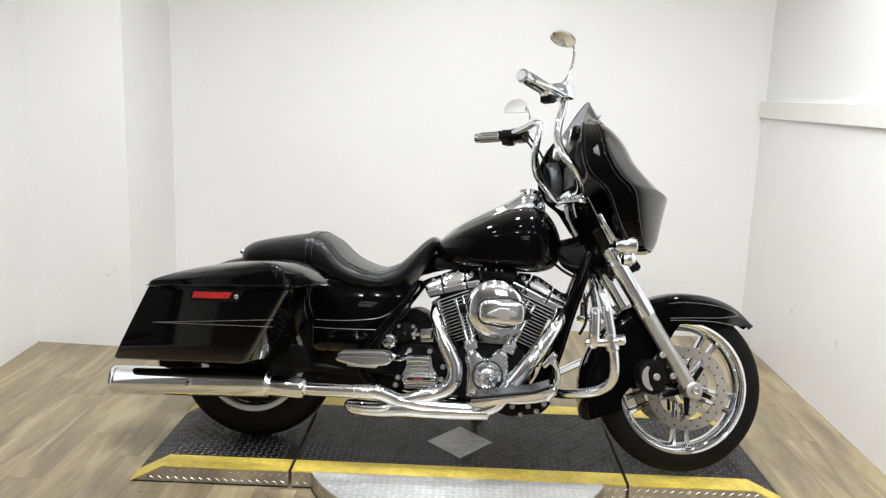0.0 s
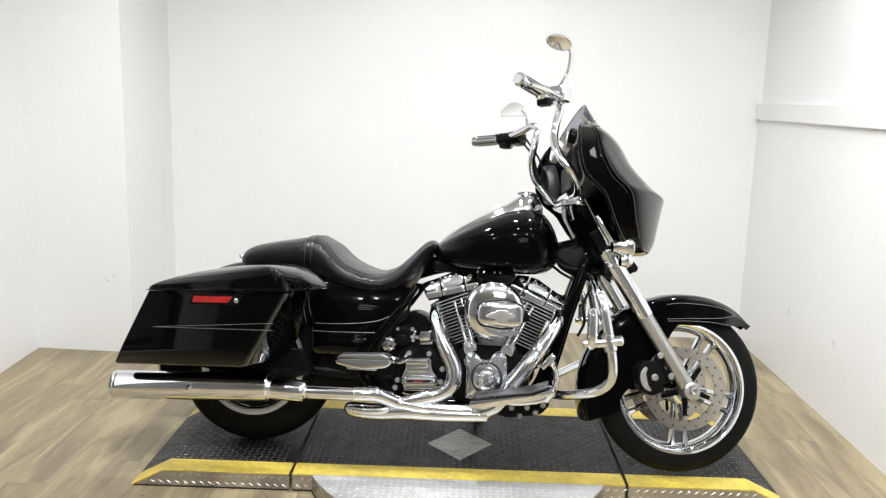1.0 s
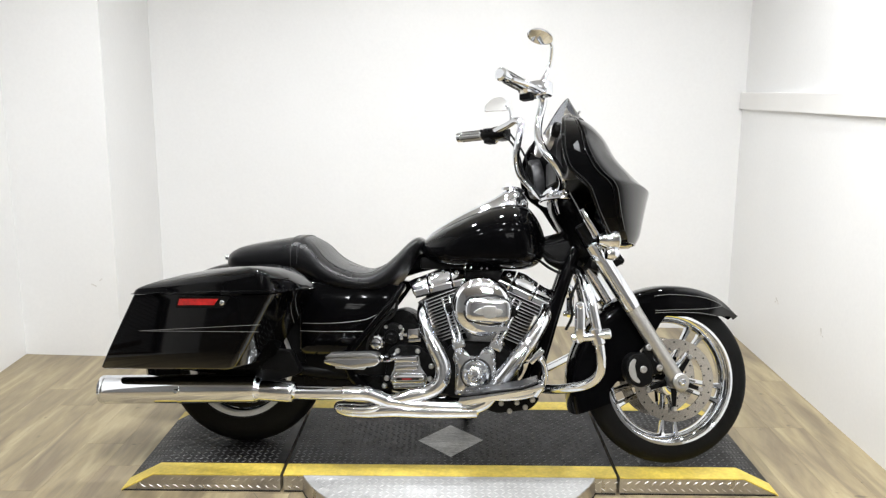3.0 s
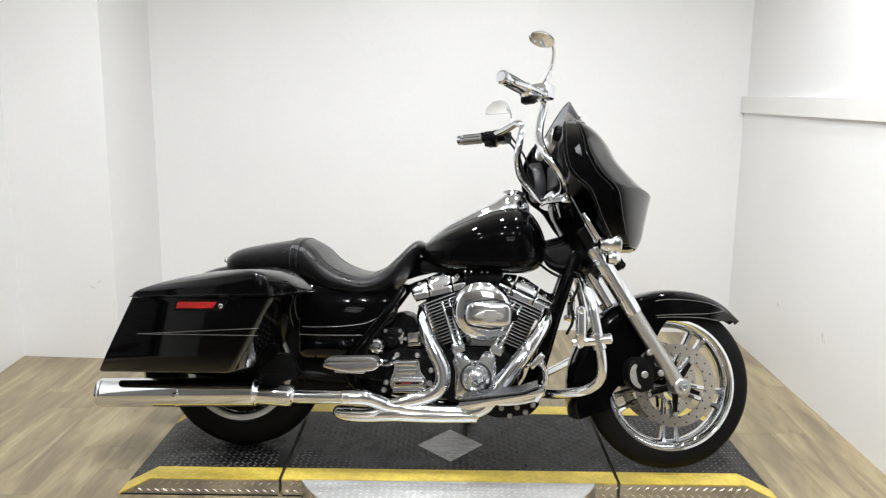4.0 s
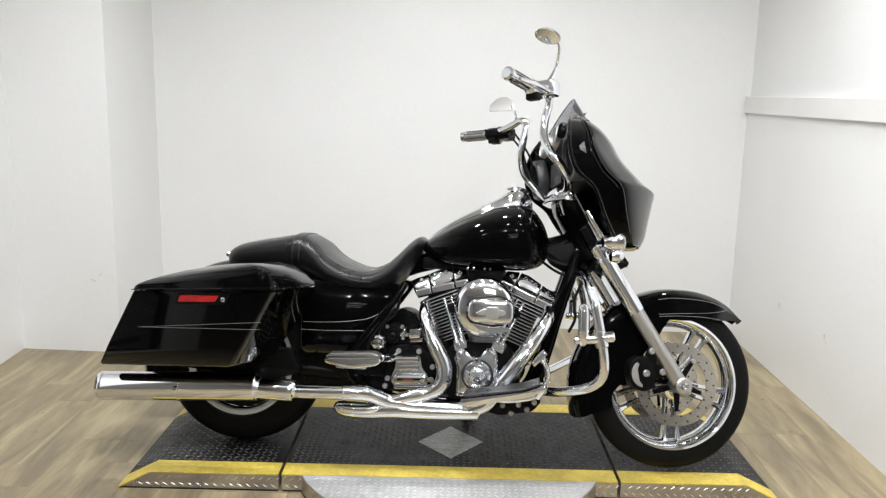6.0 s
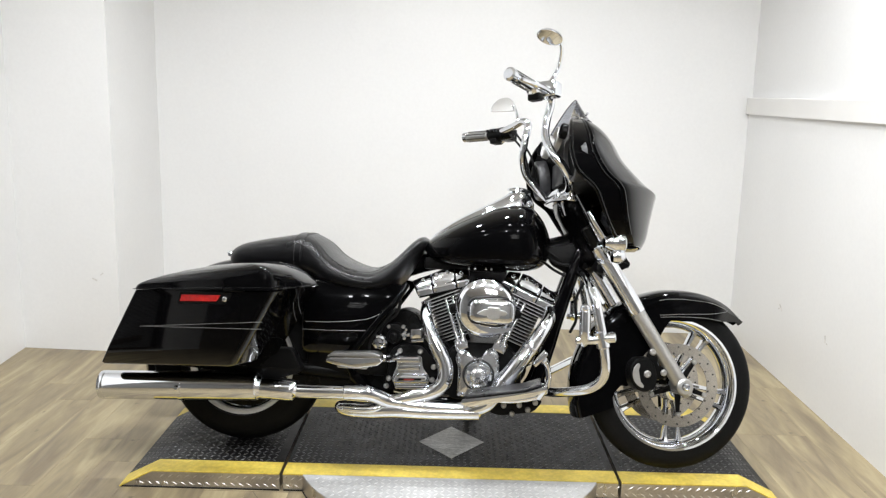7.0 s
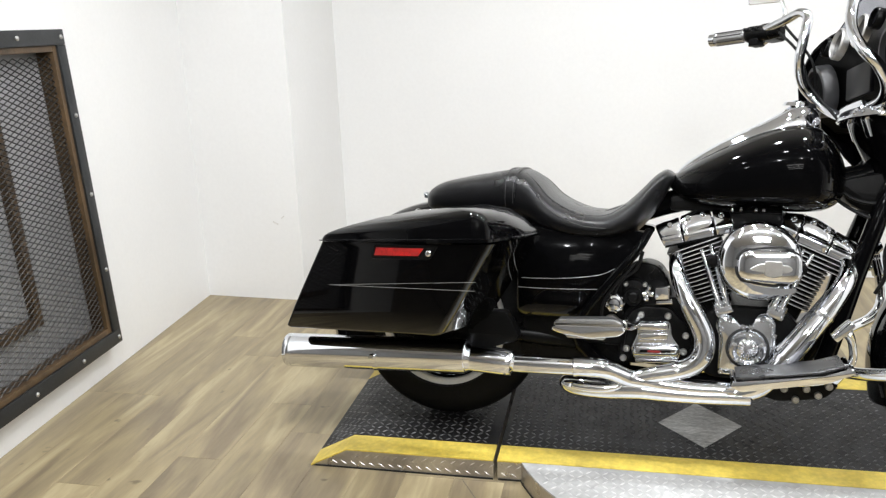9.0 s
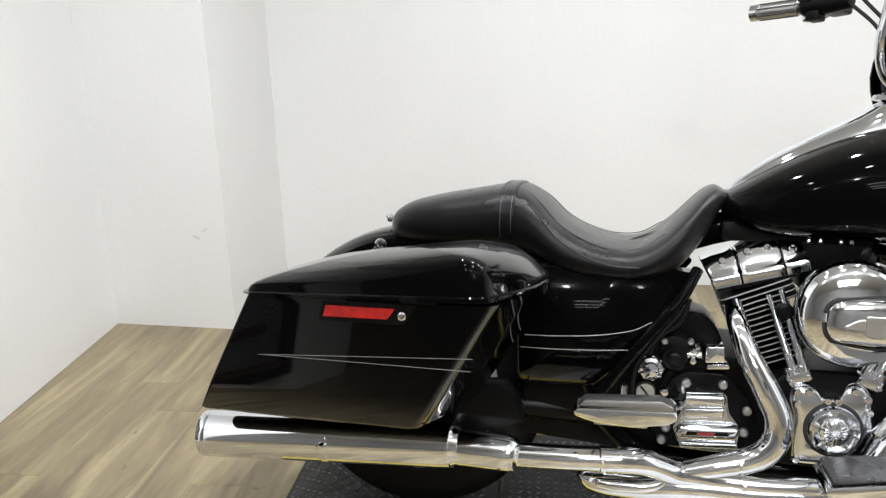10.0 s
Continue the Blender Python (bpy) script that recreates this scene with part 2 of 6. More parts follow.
def tube(bm, pts, r, n=14, sub=6, round_end=True):
    path = spline(pts, sub)
    rs = r if isinstance(r, (list, tuple)) else [r] * len(pts)
    m = len(path)
    radii = [float(np.interp(i * (len(pts) - 1) / (m - 1), range(len(pts)), rs)) for i in range(m)]
    tang = [(path[min(i + 1, m - 1)] - path[max(i - 1, 0)]).normalized() for i in range(m)]
    up = Vector((0, 0, 1)) if abs(tang[0].z) < 0.9 else Vector((1, 0, 0))
    side = tang[0].cross(up).normalized()
    rings = []

    def ring(c, s, t, rad):
        u = s.cross(t)
        return [c + rad * (math.cos(a) * s + math.sin(a) * u) for a in (2 * math.pi * k / n for k in range(n))]

    for i in range(m):
        side = (side - tang[i] * side.dot(tang[i])).normalized()
        if i == 0 and round_end:
            rings.append(ring(path[0] - tang[0] * radii[0] * 0.25, side, tang[0], radii[0] * 0.7))
        rings.append(ring(path[i], side, tang[i], radii[i]))
        if i == m - 1 and round_end:
            rings.append(ring(path[i] + tang[i] * radii[i] * 0.25, side, tang[i], radii[i] * 0.7))
    return loft(bm, rings)


def lathe(bm, profile, m=Matrix(), n=40, closed=False):
    """profile: (radius, height) along the local z axis of m; closed: the profile is a loop."""
    rows = []
    for k in range(n):
        a = 2 * math.pi * k / n
        rows.append([bm.verts.new(m @ Vector((max(r, 1e-4) * math.cos(a), max(r, 1e-4) * math.sin(a), h))) for r, h in profile])
    c = len(profile)
    for k in range(n):
        a, b = rows[k], rows[(k + 1) % n]
        for i in range(c if closed else c - 1):
            bm.faces.new((a[i], b[i], b[(i + 1) % c], a[(i + 1) % c]))
    if not closed:
        if profile[0][0] > 1e-3:
            bm.faces.new([rows[k][0] for k in range(n)])
        if profile[-1][0] > 1e-3:
            bm.faces.new([rows[k][-1] for k in range(n)][::-1])
    return bm


def box(bm, x0, x1, y0, y1, z0, z1, bevel=0.0, seg=2, m=None):
    t = bmesh.new()
    bmesh.ops.create_cube(t, size=1)
    for v in t.verts:
        v.co = Vector(((x0 + x1) / 2 + v.co.x * (x1 - x0), (y0 + y1) / 2 + v.co.y * (y1 - y0), (z0 + z1) / 2 + v.co.z * (z1 - z0)))
    if bevel:
        bmesh.ops.bevel(t, geom=t.edges[:], offset=bevel, segments=seg, affect="EDGES", profile=0.6)
    if m is not None:
        t.transform(m)
    return merge(bm, t)


def merge(bm, t):
    me = bpy.data.meshes.new("t")
    t.to_mesh(me)
    t.free()
    bm.from_mesh(me)
    bpy.data.meshes.remove(me)
    return bm


def slab(bm, outline, y0, y1, bevel=0.004, seg=2, m=None):
    """A plate whose outline lies in x and z, between two depths."""
    t = bmesh.new()
    loft(t, [[(x, y0, z) for x, z in outline], [(x, y1, z) for x, z in outline]])
    bmesh.ops.recalc_face_normals(t, faces=t.faces)
    if bevel:
        bmesh.ops.bevel(t, geom=[e for e in t.edges if e.calc_face_angle(0) > 0.5], offset=bevel, segments=seg, affect="EDGES", profile=0.6)
    if m is not None:
        t.transform(m)
    return merge(bm, t)


def dome(bm, outline, rows_, centre):
    """A cover that curves in towards its centre; rows of depth and scale."""
    cx_, cz_ = centre
    return loft(bm, [[(cx_ + (x - cx_) * k, y, cz_ + (z - cz_) * k) for x, z in outline] for y, k in rows_])


def rounded(pts, r=0.02, n=4):
    """A polygon in the plane with its corners rounded."""
    out = []
    k = len(pts)
    for i in range(k):
        p0, p1, p2 = Vector(pts[i - 1]), Vector(pts[i]), Vector(pts[(i + 1) % k])
        a, b = p0 - p1, p2 - p1
        d = min(r, a.length * 0.45, b.length * 0.45)
        a, b = p1 + a.normalized() * d, p1 + b.normalized() * d
        for j in range(n + 1):
            t = j / n
            q = a.lerp(p1, t).lerp(p1.lerp(b, t), t)
            out.append((q.x, q.y))
    return out


def ydisc(x, y, z, tilt=0):
    """A pose whose local z points to the bike's right."""
    return pose(x, y, z, 90, tilt, 0)


def interp(x, xs, vs):
    return float(np.interp(x, xs, vs))


# ---- the room ----
def plain_wall(name, a, b, z0, z1, thick, mat, label):
    """A wall between two plan points, thickened to the side that lies left of a to b."""
    a, b = Vector((*a, 0)), Vector((*b, 0))
    d = (b - a).normalized()
    n = Vector((-d.y, d.x, 0)) * thick
    bm = B()
    loft(bm, [[a + Vector((0, 0, z)), b + Vector((0, 0, z)), b + n + Vector((0, 0, z)), a + n + Vector((0, 0, z))] for z in (z0, z1)])
    return thing(name, bm, mat, label, "wall", kind="structure")


TOP = 2.75
XL = lambda y: -1.445 - 0.057 * y
XR = lambda y: 2.502 + 0.0143 * y
YB = lambda x: 1.898 - 0.0187 * x
plain_wall("wall_north", (XR(1.86) + 0.13, YB(2.63)), (-0.985, YB(-0.985)), -0.1, TOP, -0.12, WALL, "smooth white painted back wall of the display bay")
bm = B()
loft(bm, [[(XL(1.25) - 0.1, 1.25, z), (-1.20, 1.228, z), (-0.975, 1.215, z), (-0.975, YB(-0.98) + 0.12, z), (XL(1.25) - 0.1, YB(-0.98) + 0.12, z)] for z in (-0.1, TOP)])
thing("wall_pier", bm, WALL, "white painted pier standing forward of the back wall", "wall", kind="structure")
plain_wall("wall_east", (XR(-1.6), -1.6), (XR(1.9), 1.9), -0.1, 1.345, -0.12, WALL, "white painted side wall below a ledge")
plain_wall("wall_east_upper", (XR(-1.6) + 0.012, -1.6), (XR(1.9) + 0.012, 1.9), 1.44, TOP, -0.12, WALL, "white painted upper side wall above the ledge")
bm = B()
loft(bm, [[(XR(y) + dx, y, z) for dx, z in ((-0.022, 1.345), (-0.022, 1.436), (-0.018, 1.44), (0.11, 1.44), (0.11, 1.345))] for y in (-1.6, 1.835)])
bmesh.ops.recalc_face_normals(bm, faces=bm.faces)
thing("trim_ledge", bm, TRIMW, "white painted ledge board running along the side wall", "trim", kind="structure")
plain_wall("wall_showroom_east", (3.4, -6.0), (3.4, -1.6), -0.1, TOP, -0.12, SHELL, "plain grey wall that closes the showroom")
plain_wall("wall_showroom_return", (3.4, -1.6), (XR(-1.6) + 0.12, -1.6), -0.1, TOP, -0.12, SHELL, "plain grey wall that closes the showroom")
plain_wall("wall_showroom_west", (-2.6, -1.6), (-2.6, -6.0), -0.1, TOP, -0.12, SHELL, "plain grey wall that closes the showroom")
plain_wall("wall_south", (-2.7, -6.0), (3.5, -6.0), -0.1, TOP, -0.12, SHELL, "plain grey wall that closes the showroom")

# west wall with an opening that holds the mesh guard
GY0, GY1, GZ0, GZ1 = -1.15, 0.235, 0.19, 1.295


def west(name, y0, y1, z0, z1):
    bm = B()
    loft(bm, [[(XL(y0), y0, z), (XL(y1), y1, z), (XL(y1) - 0.14, y1, z), (XL(y0) - 0.14, y0, z)] for z in (z0, z1)])
    return thing(name, bm, WALL, "white painted side wall round a mesh-guarded opening", "wall", kind="structure")


west("wall_west", GY1, 1.252, -0.1, TOP)
west("wall_west_low", GY0, GY1, -0.1, GZ0)
west("wall_west_high", GY0, GY1, GZ1, TOP)
west("wall_west_near", -1.6, GY0, -0.1, TOP)
plain_wall("wall_showroom_corner", (XL(-1.6) - 0.14, -1.6), (-2.72, -1.6), -0.1, TOP, -0.12, SHELL, "plain grey wall that closes the showroom")

bm = B()
box(bm, -3.4, 3.6, -6.2, 2.2, TOP, TOP + 0.1)
thing("ceiling", bm, CEIL, "grey painted ceiling with round lights", "ceiling", kind="structure")

# guard: bolted steel frame, wooden lip, expanded mesh, recessed panel
guard = empty("mesh_guard", pose(XL(GY1), GY1, GZ1 + 0.055, 0, 0, math.degrees(math.atan2(0.057, 1))) @ pose(0, 0, 0, 0, -2.6, 0) @ pose(0, 0, GZ0 - GZ1 - 0.055), "dark steel guard with expanded mesh bolted over a wall opening", "window guard")
GW, GH = GY1 - GY0, GZ1 - GZ0
FW = 0.055


def bar(x0, x1, y0, y1, z0, z1, name, mat, label=""):
    return part(name, box(B(), x0, x1, y0, y1, z0, z1, 0.003), mat, guard, label)


bar(-0.075, 0.012, -GW - 0.05, 0.05, -FW, 0.0, "frame_rail", STEELF)
bar(-0.004, 0.012, -GW - 0.05, 0.05, GH, GH + FW, "frame_rail", STEELF)
bar(-0.075, 0.012, 0.0, 0.05, 0.0, GH, "frame_stile", STEELF)
bar(-0.075, 0.012, -GW - 0.05, -GW, 0.0, GH, "frame_stile", STEELF)
bar(-0.10, 0.004, -0.022, 0.0, 0.0, GH, "wooden_lip", RUSTW, "stained brown wooden lip inside the frame")
bar(-0.10, 0.004, -GW, -0.022, 0.0, 0.022, "wooden_lip", RUSTW, "stained brown wooden lip inside the frame")
bar(-0.10, 0.004, -GW, -0.022, GH - 0.022, GH, "wooden_lip", RUSTW, "stained brown wooden lip inside the frame")
bar(-0.09, -0.065, -GW, 0.0, 0.0, GH, "back_panel", GREYP, "grey panel behind the mesh")
bar(-0.066, -0.035, -0.36, -0.325, 0.16, GH - 0.2, "inner_stile", RUSTW, "stained brown inner window frame")
bar(-0.066, -0.035, -GW + 0.1, -0.36, 0.16, 0.195, "inner_rail", RUSTW, "stained brown inner window frame")
bm = B()
px, pz, wire = 0.046, 0.0205, 0.0019
for i in range(int(GW / px) + 1):
    for j in range(int(GH / pz) + 1):
        y, z = -0.023 - i * px, 0.024 + j * pz
        if y - px < -GW or z + pz > GH - 0.02:
            continue
        for (ya, za), (yb, zb) in (((y, z + pz / 2), (y - px / 2, z + pz)), ((y - px / 2, z + pz), (y - px, z + pz / 2)), ((y, z + pz / 2), (y - px / 2, z)), ((y - px / 2, z), (y - px, z + pz / 2))):
            vs = []
            for yy, zz in ((ya, za), (yb, zb)):
                vs.append([bm.verts.new((-0.012 + dx, yy, zz + dz)) for dx, dz in ((-wire * 1.3, -wire), (wire * 1.3, -wire * 0.4), (0, wire))])
            for k in range(3):
                bm.faces.new((vs[0][k], vs[0][(k + 1) % 3], vs[1][(k + 1) % 3], vs[1][k]))
part("expanded_mesh", bm, MESHM, guard, "dark expanded metal mesh")
for z in (-0.03, GH + 0.028):
    for y in (0.028, -0.22, -0.5, -0.8, -1.1):
        part("bolt", lathe(B(), [(0.0085, 0), (0.0085, 0.003), (0.005, 0.006), (0, 0.0065)], pose(0.012, y, z, 0, 90, 0), 12), SATIN, guard)
for z in (0.25, 0.55, 0.85):
    part("bolt", lathe(B(), [(0.0085, 0), (0.0085, 0.003), (0.005, 0.006), (0, 0.0065)], pose(0.012, 0.028, z, 0, 90, 0), 12), SATIN, guard)

# small scuffs on the walls
for x, y, z, ry, w, h in ((-1.10, 1.2115, 0.40, 25, 0.03, 0.008), (-1.06, 1.2105, 0.43, -40, 0.02, 0.006)):
    bm = B()
    box(bm, -w / 2, w / 2, -0.0006, 0.0006, -h / 2, h / 2, 0.0005, 1)
    ob = thing("wall_scuff", bm, SCUFF, "small grey scuff on the white wall", "scuff", kind="structure")
    ob.matrix_basis = pose(x, y, z, 0, ry, 0)

for y, z, rx, w, h in ((1.10, 0.372, 35, 0.045, 0.010), (1.12, 0.362, -20, 0.02, 0.007), (0.572, 0.362, 80, 0.035, 0.012), (0.55, 0.345, 15, 0.015, 0.006)):
    bm = B()
    box(bm, -0.0006, 0.0006, -w / 2, w / 2, -h / 2, h / 2, 0.0005, 1)
    ob = thing("wall_scuff", bm, SCUFF, "small grey scuff on the white wall", "scuff", kind="structure")
    ob.matrix_basis = pose(XR(y), y, z, rx, 0, 0)

# thin scratches on the floor round the turntable
for w, pts in ((0.0045, [(0.1, -0.31), (0.22, -0.51), (0.29, -0.59), (0.4, -0.65)]), (0.004, [(-0.08, -0.47), (-0.02, -0.56), (0.03, -0.65)]), (0.005, [(1.38, -0.36), (1.34, -0.48), (1.22, -0.57), (1.14, -0.62)]), (0.009, [(1.44, -0.54), (1.47, -0.56), (1.51, -0.58)])):
    path = spline([(x, y, 0.0) for x, y in pts], 5)
    bm = B()
    rows_ = []
    for k, p in enumerate(path):
        t_ = (path[min(k + 1, len(path) - 1)] - path[max(k - 1, 0)]).normalized()
        n_ = Vector((-t_.y, t_.x, 0)) * w * 0.5 * (0.3 + 0.7 * math.sin(math.pi * (k + 0.3) / len(path)))
        rows_.append([p - n_ + Vector((0, 0, 0.0002)), p + n_ + Vector((0, 0, 0.0002)), p + n_ + Vector((0, 0, 0.0011)), p - n_ + Vector((0, 0, 0.0011))])
    loft(bm, rows_)
    thing("floor_scratch", bm, SCRATCH, "thin grey scratch on the plank floor", "scratch", kind="structure")

# ---- lights in the ceiling ----
LAMPS = [(-0.7, -2.15, 0.3), (0.25, -2.1, 0.8), (1.2, -2.15, 0.75), (2.1, -2.15, 0.3), (-0.4, -1.05, 0.16), (0.6, -1.0, 0.22), (1.6, -1.05, 0.16),
         (-0.2, 0.2, 0.18), (0.6, 0.2, 0.22), (1.4, 0.2, 0.18), (2.1, 0.2, 0.09)]


def lamp_body():
    base = empty("ceiling_light", pose(0, 0, TOP), "round white bulb light on the ceiling, switched on", "ceiling light", "ceiling lights")
    part("trim_ring", lathe(B(), [(0.058, 0), (0.08, 0), (0.08, -0.006), (0.061, -0.012), (0.058, -0.004)], Matrix(), 32, True), TRIMW, base)
    part("diffuser", lathe(B(), [(0.0, -0.006), (0.057, -0.006), (0.057, -0.001), (0.0, -0.001)], Matrix(), 32), LAMPGLOW, base)
    return base


first = lamp_body()
first.matrix_basis = pose(*LAMPS[0][:2], TOP)
for x, y, k in LAMPS[1:]:
    copy_thing(first, pose(x, y, TOP))
for x, y, k in LAMPS:
    # the row nearest the showroom are open bulbs, the others throw their light down
    if y < -2:
        l = bpy.data.lights.new("bulb", "POINT")
        l.shadow_soft_size = 0.05
    else:
        l = bpy.data.lights.new("bulb", "AREA")
        l.shape, l.size, l.spread = "DISK", 0.11, radians(150)
    l.energy, l.color = POWER * k, (0.935, 0.962, 1.0)
    ob = new("bulb", l)
    ob.matrix_basis = pose(x, y, TOP - (0.075 if y < -2 else 0.015))


def tube_light():
    base = empty("tube_light", pose(0, 0, TOP), "long white fluorescent ceiling batten, switched on", "ceiling light", "tube lights")
    part("housing", box(B(), -0.62, 0.62, -0.035, 0.035, -0.05, 0.0, 0.006), TRIMW, base)
    t = B()
    tube(t, [(-0.60, 0, -0.066), (0.60, 0, -0.066)], 0.013, 14, 1)
    part("lamp_tube", t, LAMPGLOW, base)
    return base


TUBES = [(0.9, -3.5), (0.9, -4.1), (0.9, -4.7)]
first_tube = tube_light()
first_tube.matrix_basis = pose(*TUBES[0], TOP)
for x, y in TUBES[1:]:
    copy_thing(first_tube, pose(x, y, TOP))
for x, y in TUBES:
    l = bpy.data.lights.new("tube_glow", "AREA")
    l.shape, l.size, l.size_y, l.energy, l.color = "RECTANGLE", 1.2, 0.05, 20.0, (0.925, 0.960, 1.0)
    ob = new("tube_glow", l)
    ob.matrix_basis = pose(x, y, TOP - 0.085)

# ---- platform ----
PH = 0.066
PY0, PY1 = -0.30, 0.43
XA, XA1, XB, XC, XD1, XD = -0.385, -0.265, 0.20, 1.418, 1.872, 2.0
GAP = 0.006


def deck_z(x):
    return interp(x, (XA, XA1, XD1, XD), (0.004, PH, PH, 0.004))


def section(x0, x1, label):
    ob = empty("platform_section", pose(0, 0, 0), label, "platform", "platform sections")
    xs = [x0, *[x for x in (XA1, XD1) if x0 < x < x1], x1]
    body = B()
    loft(body, [[(x, PY0 + 0.003, 0.0), (x, PY1 - 0.003, 0.0), (x, PY1 - 0.003, max(deck_z(x) - 0.004, 0.001)), (x, PY0 + 0.003, max(deck_z(x) - 0.004, 0.001))] for x in xs])
    part("side_frame", body, FACE, ob, "bare steel sides")
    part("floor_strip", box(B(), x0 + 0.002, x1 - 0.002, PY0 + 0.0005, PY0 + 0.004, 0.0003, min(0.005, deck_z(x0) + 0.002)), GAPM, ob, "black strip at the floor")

    def sheet(y0, y1, lift, x0=x0, x1=x1):
        s = B()
        loft(s, [[(x, y0, deck_z(x) - 0.004), (x, y1, deck_z(x) - 0.004), (x, y1, deck_z(x) + lift), (x, y0, deck_z(x) + lift)] for x in [x0, *[x for x in (XA1, XD1) if x0 < x < x1], x1]])
        return s

    part("deck_plate", sheet(PY0 + 0.092, PY1 - 0.092, 0.0), DECK, ob, "black anti-slip tread deck")
    part("yellow_edge", sheet(PY0, PY0 + 0.0915, 0.0008), YELLOW, ob, "worn yellow safety edge")
    part("yellow_edge", sheet(PY1 - 0.0915, PY1, 0.0008), YELLOW, ob, "worn yellow safety edge")
    tr = B()
    treads(tr, x0 + 0.01, x1 - 0.01, PY0 + 0.095, PY1 - 0.095, lambda x, y: True, deck_z, 0.0014)
    part("tread_bar", tr, DECKBAR, ob, "raised tread bars")["kind"] = "stuff"
    # tread bars on the upright near face
    fb = B()
    n = int((x1 - x0) / 0.03)
    for i in range(n):
        x = x0 + 0.02 + i * 0.03
        for z, s in ((0.018, 1), (0.046, -1)):
            if z + 0.012 < deck_z(x - 0.012) and z + 0.012 < deck_z(x + 0.012) and x + 0.012 < x1:
                lozenge(fb, Vector((x + (0.015 if s < 0 else 0), PY0 + 0.003, z)), Vector((0.012 * 0.8, 0, s * -0.012 * 0.55)), Vector((0.0022 * 0.6, 0, s * 0.0022 * 0.9)), Vector((0, -0.0015, 0)))
    part("face_tread", fb, FACEBAR, ob, "raised tread on the steel side")["kind"] = "stuff"
    return ob


def lozenge(bm, c, a, b, up):
    """A low raised bar: half length a, half width b, height up."""
    base = [bm.verts.new(c + s) for s in (-a, -b, a, b)]
    t1, t2 = bm.verts.new(c + up - a * 0.55), bm.verts.new(c + up + a * 0.55)
    for f in ((base[0], base[1], t1), (base[1], t2, t1), (base[1], base[2], t2), (base[2], base[3], t2), (base[3], t1, t2), (base[3], base[0], t1)):
        bm.faces.new(f)


def treads(bm, x0, x1, y0, y1, inside, height, up):
    p = 0.0235
    for i in range(int((x1 - x0) / p)):
        for j in range(int((y1 - y0) / p)):
            x, y = x0 + (i + 0.5) * p, y0 + (j + 0.5) * p
            if not inside(x, y):
                continue
            s = 1 if (i + j) % 2 else -1
            dz = (height(x + 0.008) - height(x - 0.008)) / 0.016
            a = Vector((0.0085, s * 0.0085, 0.0085 * dz))
            b = Vector((0.0024, -s * 0.0024, 0.0024 * dz))
            lozenge(bm, Vector((x, y, height(x) + 0.0002)), a, b, Vector((0, 0, up)))


section(XA, XB - GAP, "black tread platform section with yellow edges and an end ramp")
section(XB + GAP, XC - GAP, "black tread centre platform section with yellow edges and a grey diamond")
section(XC + GAP, XD, "black tread platform section with yellow edges and an end ramp")

# round turntable below the centre section
TX, TY, TR = 0.806, -0.07, 0.577
turntable = empty("turntable", pose(0, 0, 0), "round bare steel tread-plate turntable set into the platform", "turntable")
bm = B()
ang = [math.pi + math.asin((abs(PY0 - 0.002 - TY)) / TR) + (math.pi - 2 * math.asin(abs(PY0 - 0.002 - TY) / TR)) * k / 60 for k in range(61)]
outline = [(TX + TR * math.cos(a), TY + TR * math.sin(a)) for a in ang]
loft(bm, [[(x, y, z) for x, y in outline] for z in (0.0, PH - 0.003)])
part("rim", bm, FACE, turntable, "bare steel rim")
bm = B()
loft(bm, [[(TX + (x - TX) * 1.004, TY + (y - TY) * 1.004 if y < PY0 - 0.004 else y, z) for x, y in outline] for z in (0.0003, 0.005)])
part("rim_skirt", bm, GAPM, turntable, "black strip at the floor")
bm = B()
loft(bm, [[(TX + (x - TX) * k, TY + (y - TY) * k if y < PY0 - 0.004 else y, z) for x, y in outline] for z, k in ((PH - 0.004, 0.997), (PH, 0.997), (PH + 0.0005, 0.994))])
part("tread_plate", bm, PLATE, turntable, "bare steel tread plate")
bm = B()
treads(bm, TX - TR, TX + TR, TY - TR, PY0 - 0.012, lambda x, y: math.hypot(x - TX, y - TY) < TR - 0.02, lambda x: PH + 0.0005, 0.0014)
part("tread_bar", bm, PLATEBAR, turntable, "raised tread bars")["kind"] = "stuff"

# worn diamond on the deck
bm = B()
dx, dy = 0.813, 0.010
loft(bm, [[(dx - 0.129, dy - 0.005, z), (dx, dy - 0.15, z), (dx + 0.129, dy + 0.005, z), (dx, dy + 0.15, z)] for z in (PH + 0.0003, PH + 0.0016)])
thing("diamond_decal", bm, DIAMOND, "worn grey diamond marking on the black platform deck", "marking")


# ---- the motorcycle, in its own upright axes: x ahead, y to its left, z up from the rear contact ----
bike = empty("motorcycle", pose(0.0, 0.0, PH + 0.002, 0, 0, -6.0) @ pose(0, 0, 0, -9.0, 0, 0),
             "glossy black touring motorcycle with chrome engine, parked on the platform", "motorcycle")


def P(name, bm, mat, parent=None, label="", steer=False, angle=35):
    return part(name, bm, mat, parent or bike, label, steer, angle)


def bolt(x, y, z, r=0.007, parent=None, mat=None, steer=False, h=0.006):
    m = ydisc(x, y, z)
    return P("bolt", lathe(B(), [(r, -h), (r, h * 0.4), (r * 0.75, h), (r * 0.35, h), (r * 0.3, h * 0.4), (0, h * 0.4)], m, 12), mat or CHROME, parent, "", steer)


# --- wheels ---
FX, FZ, RX, RZ = 1.617, 0.318, 0.0, 0.318


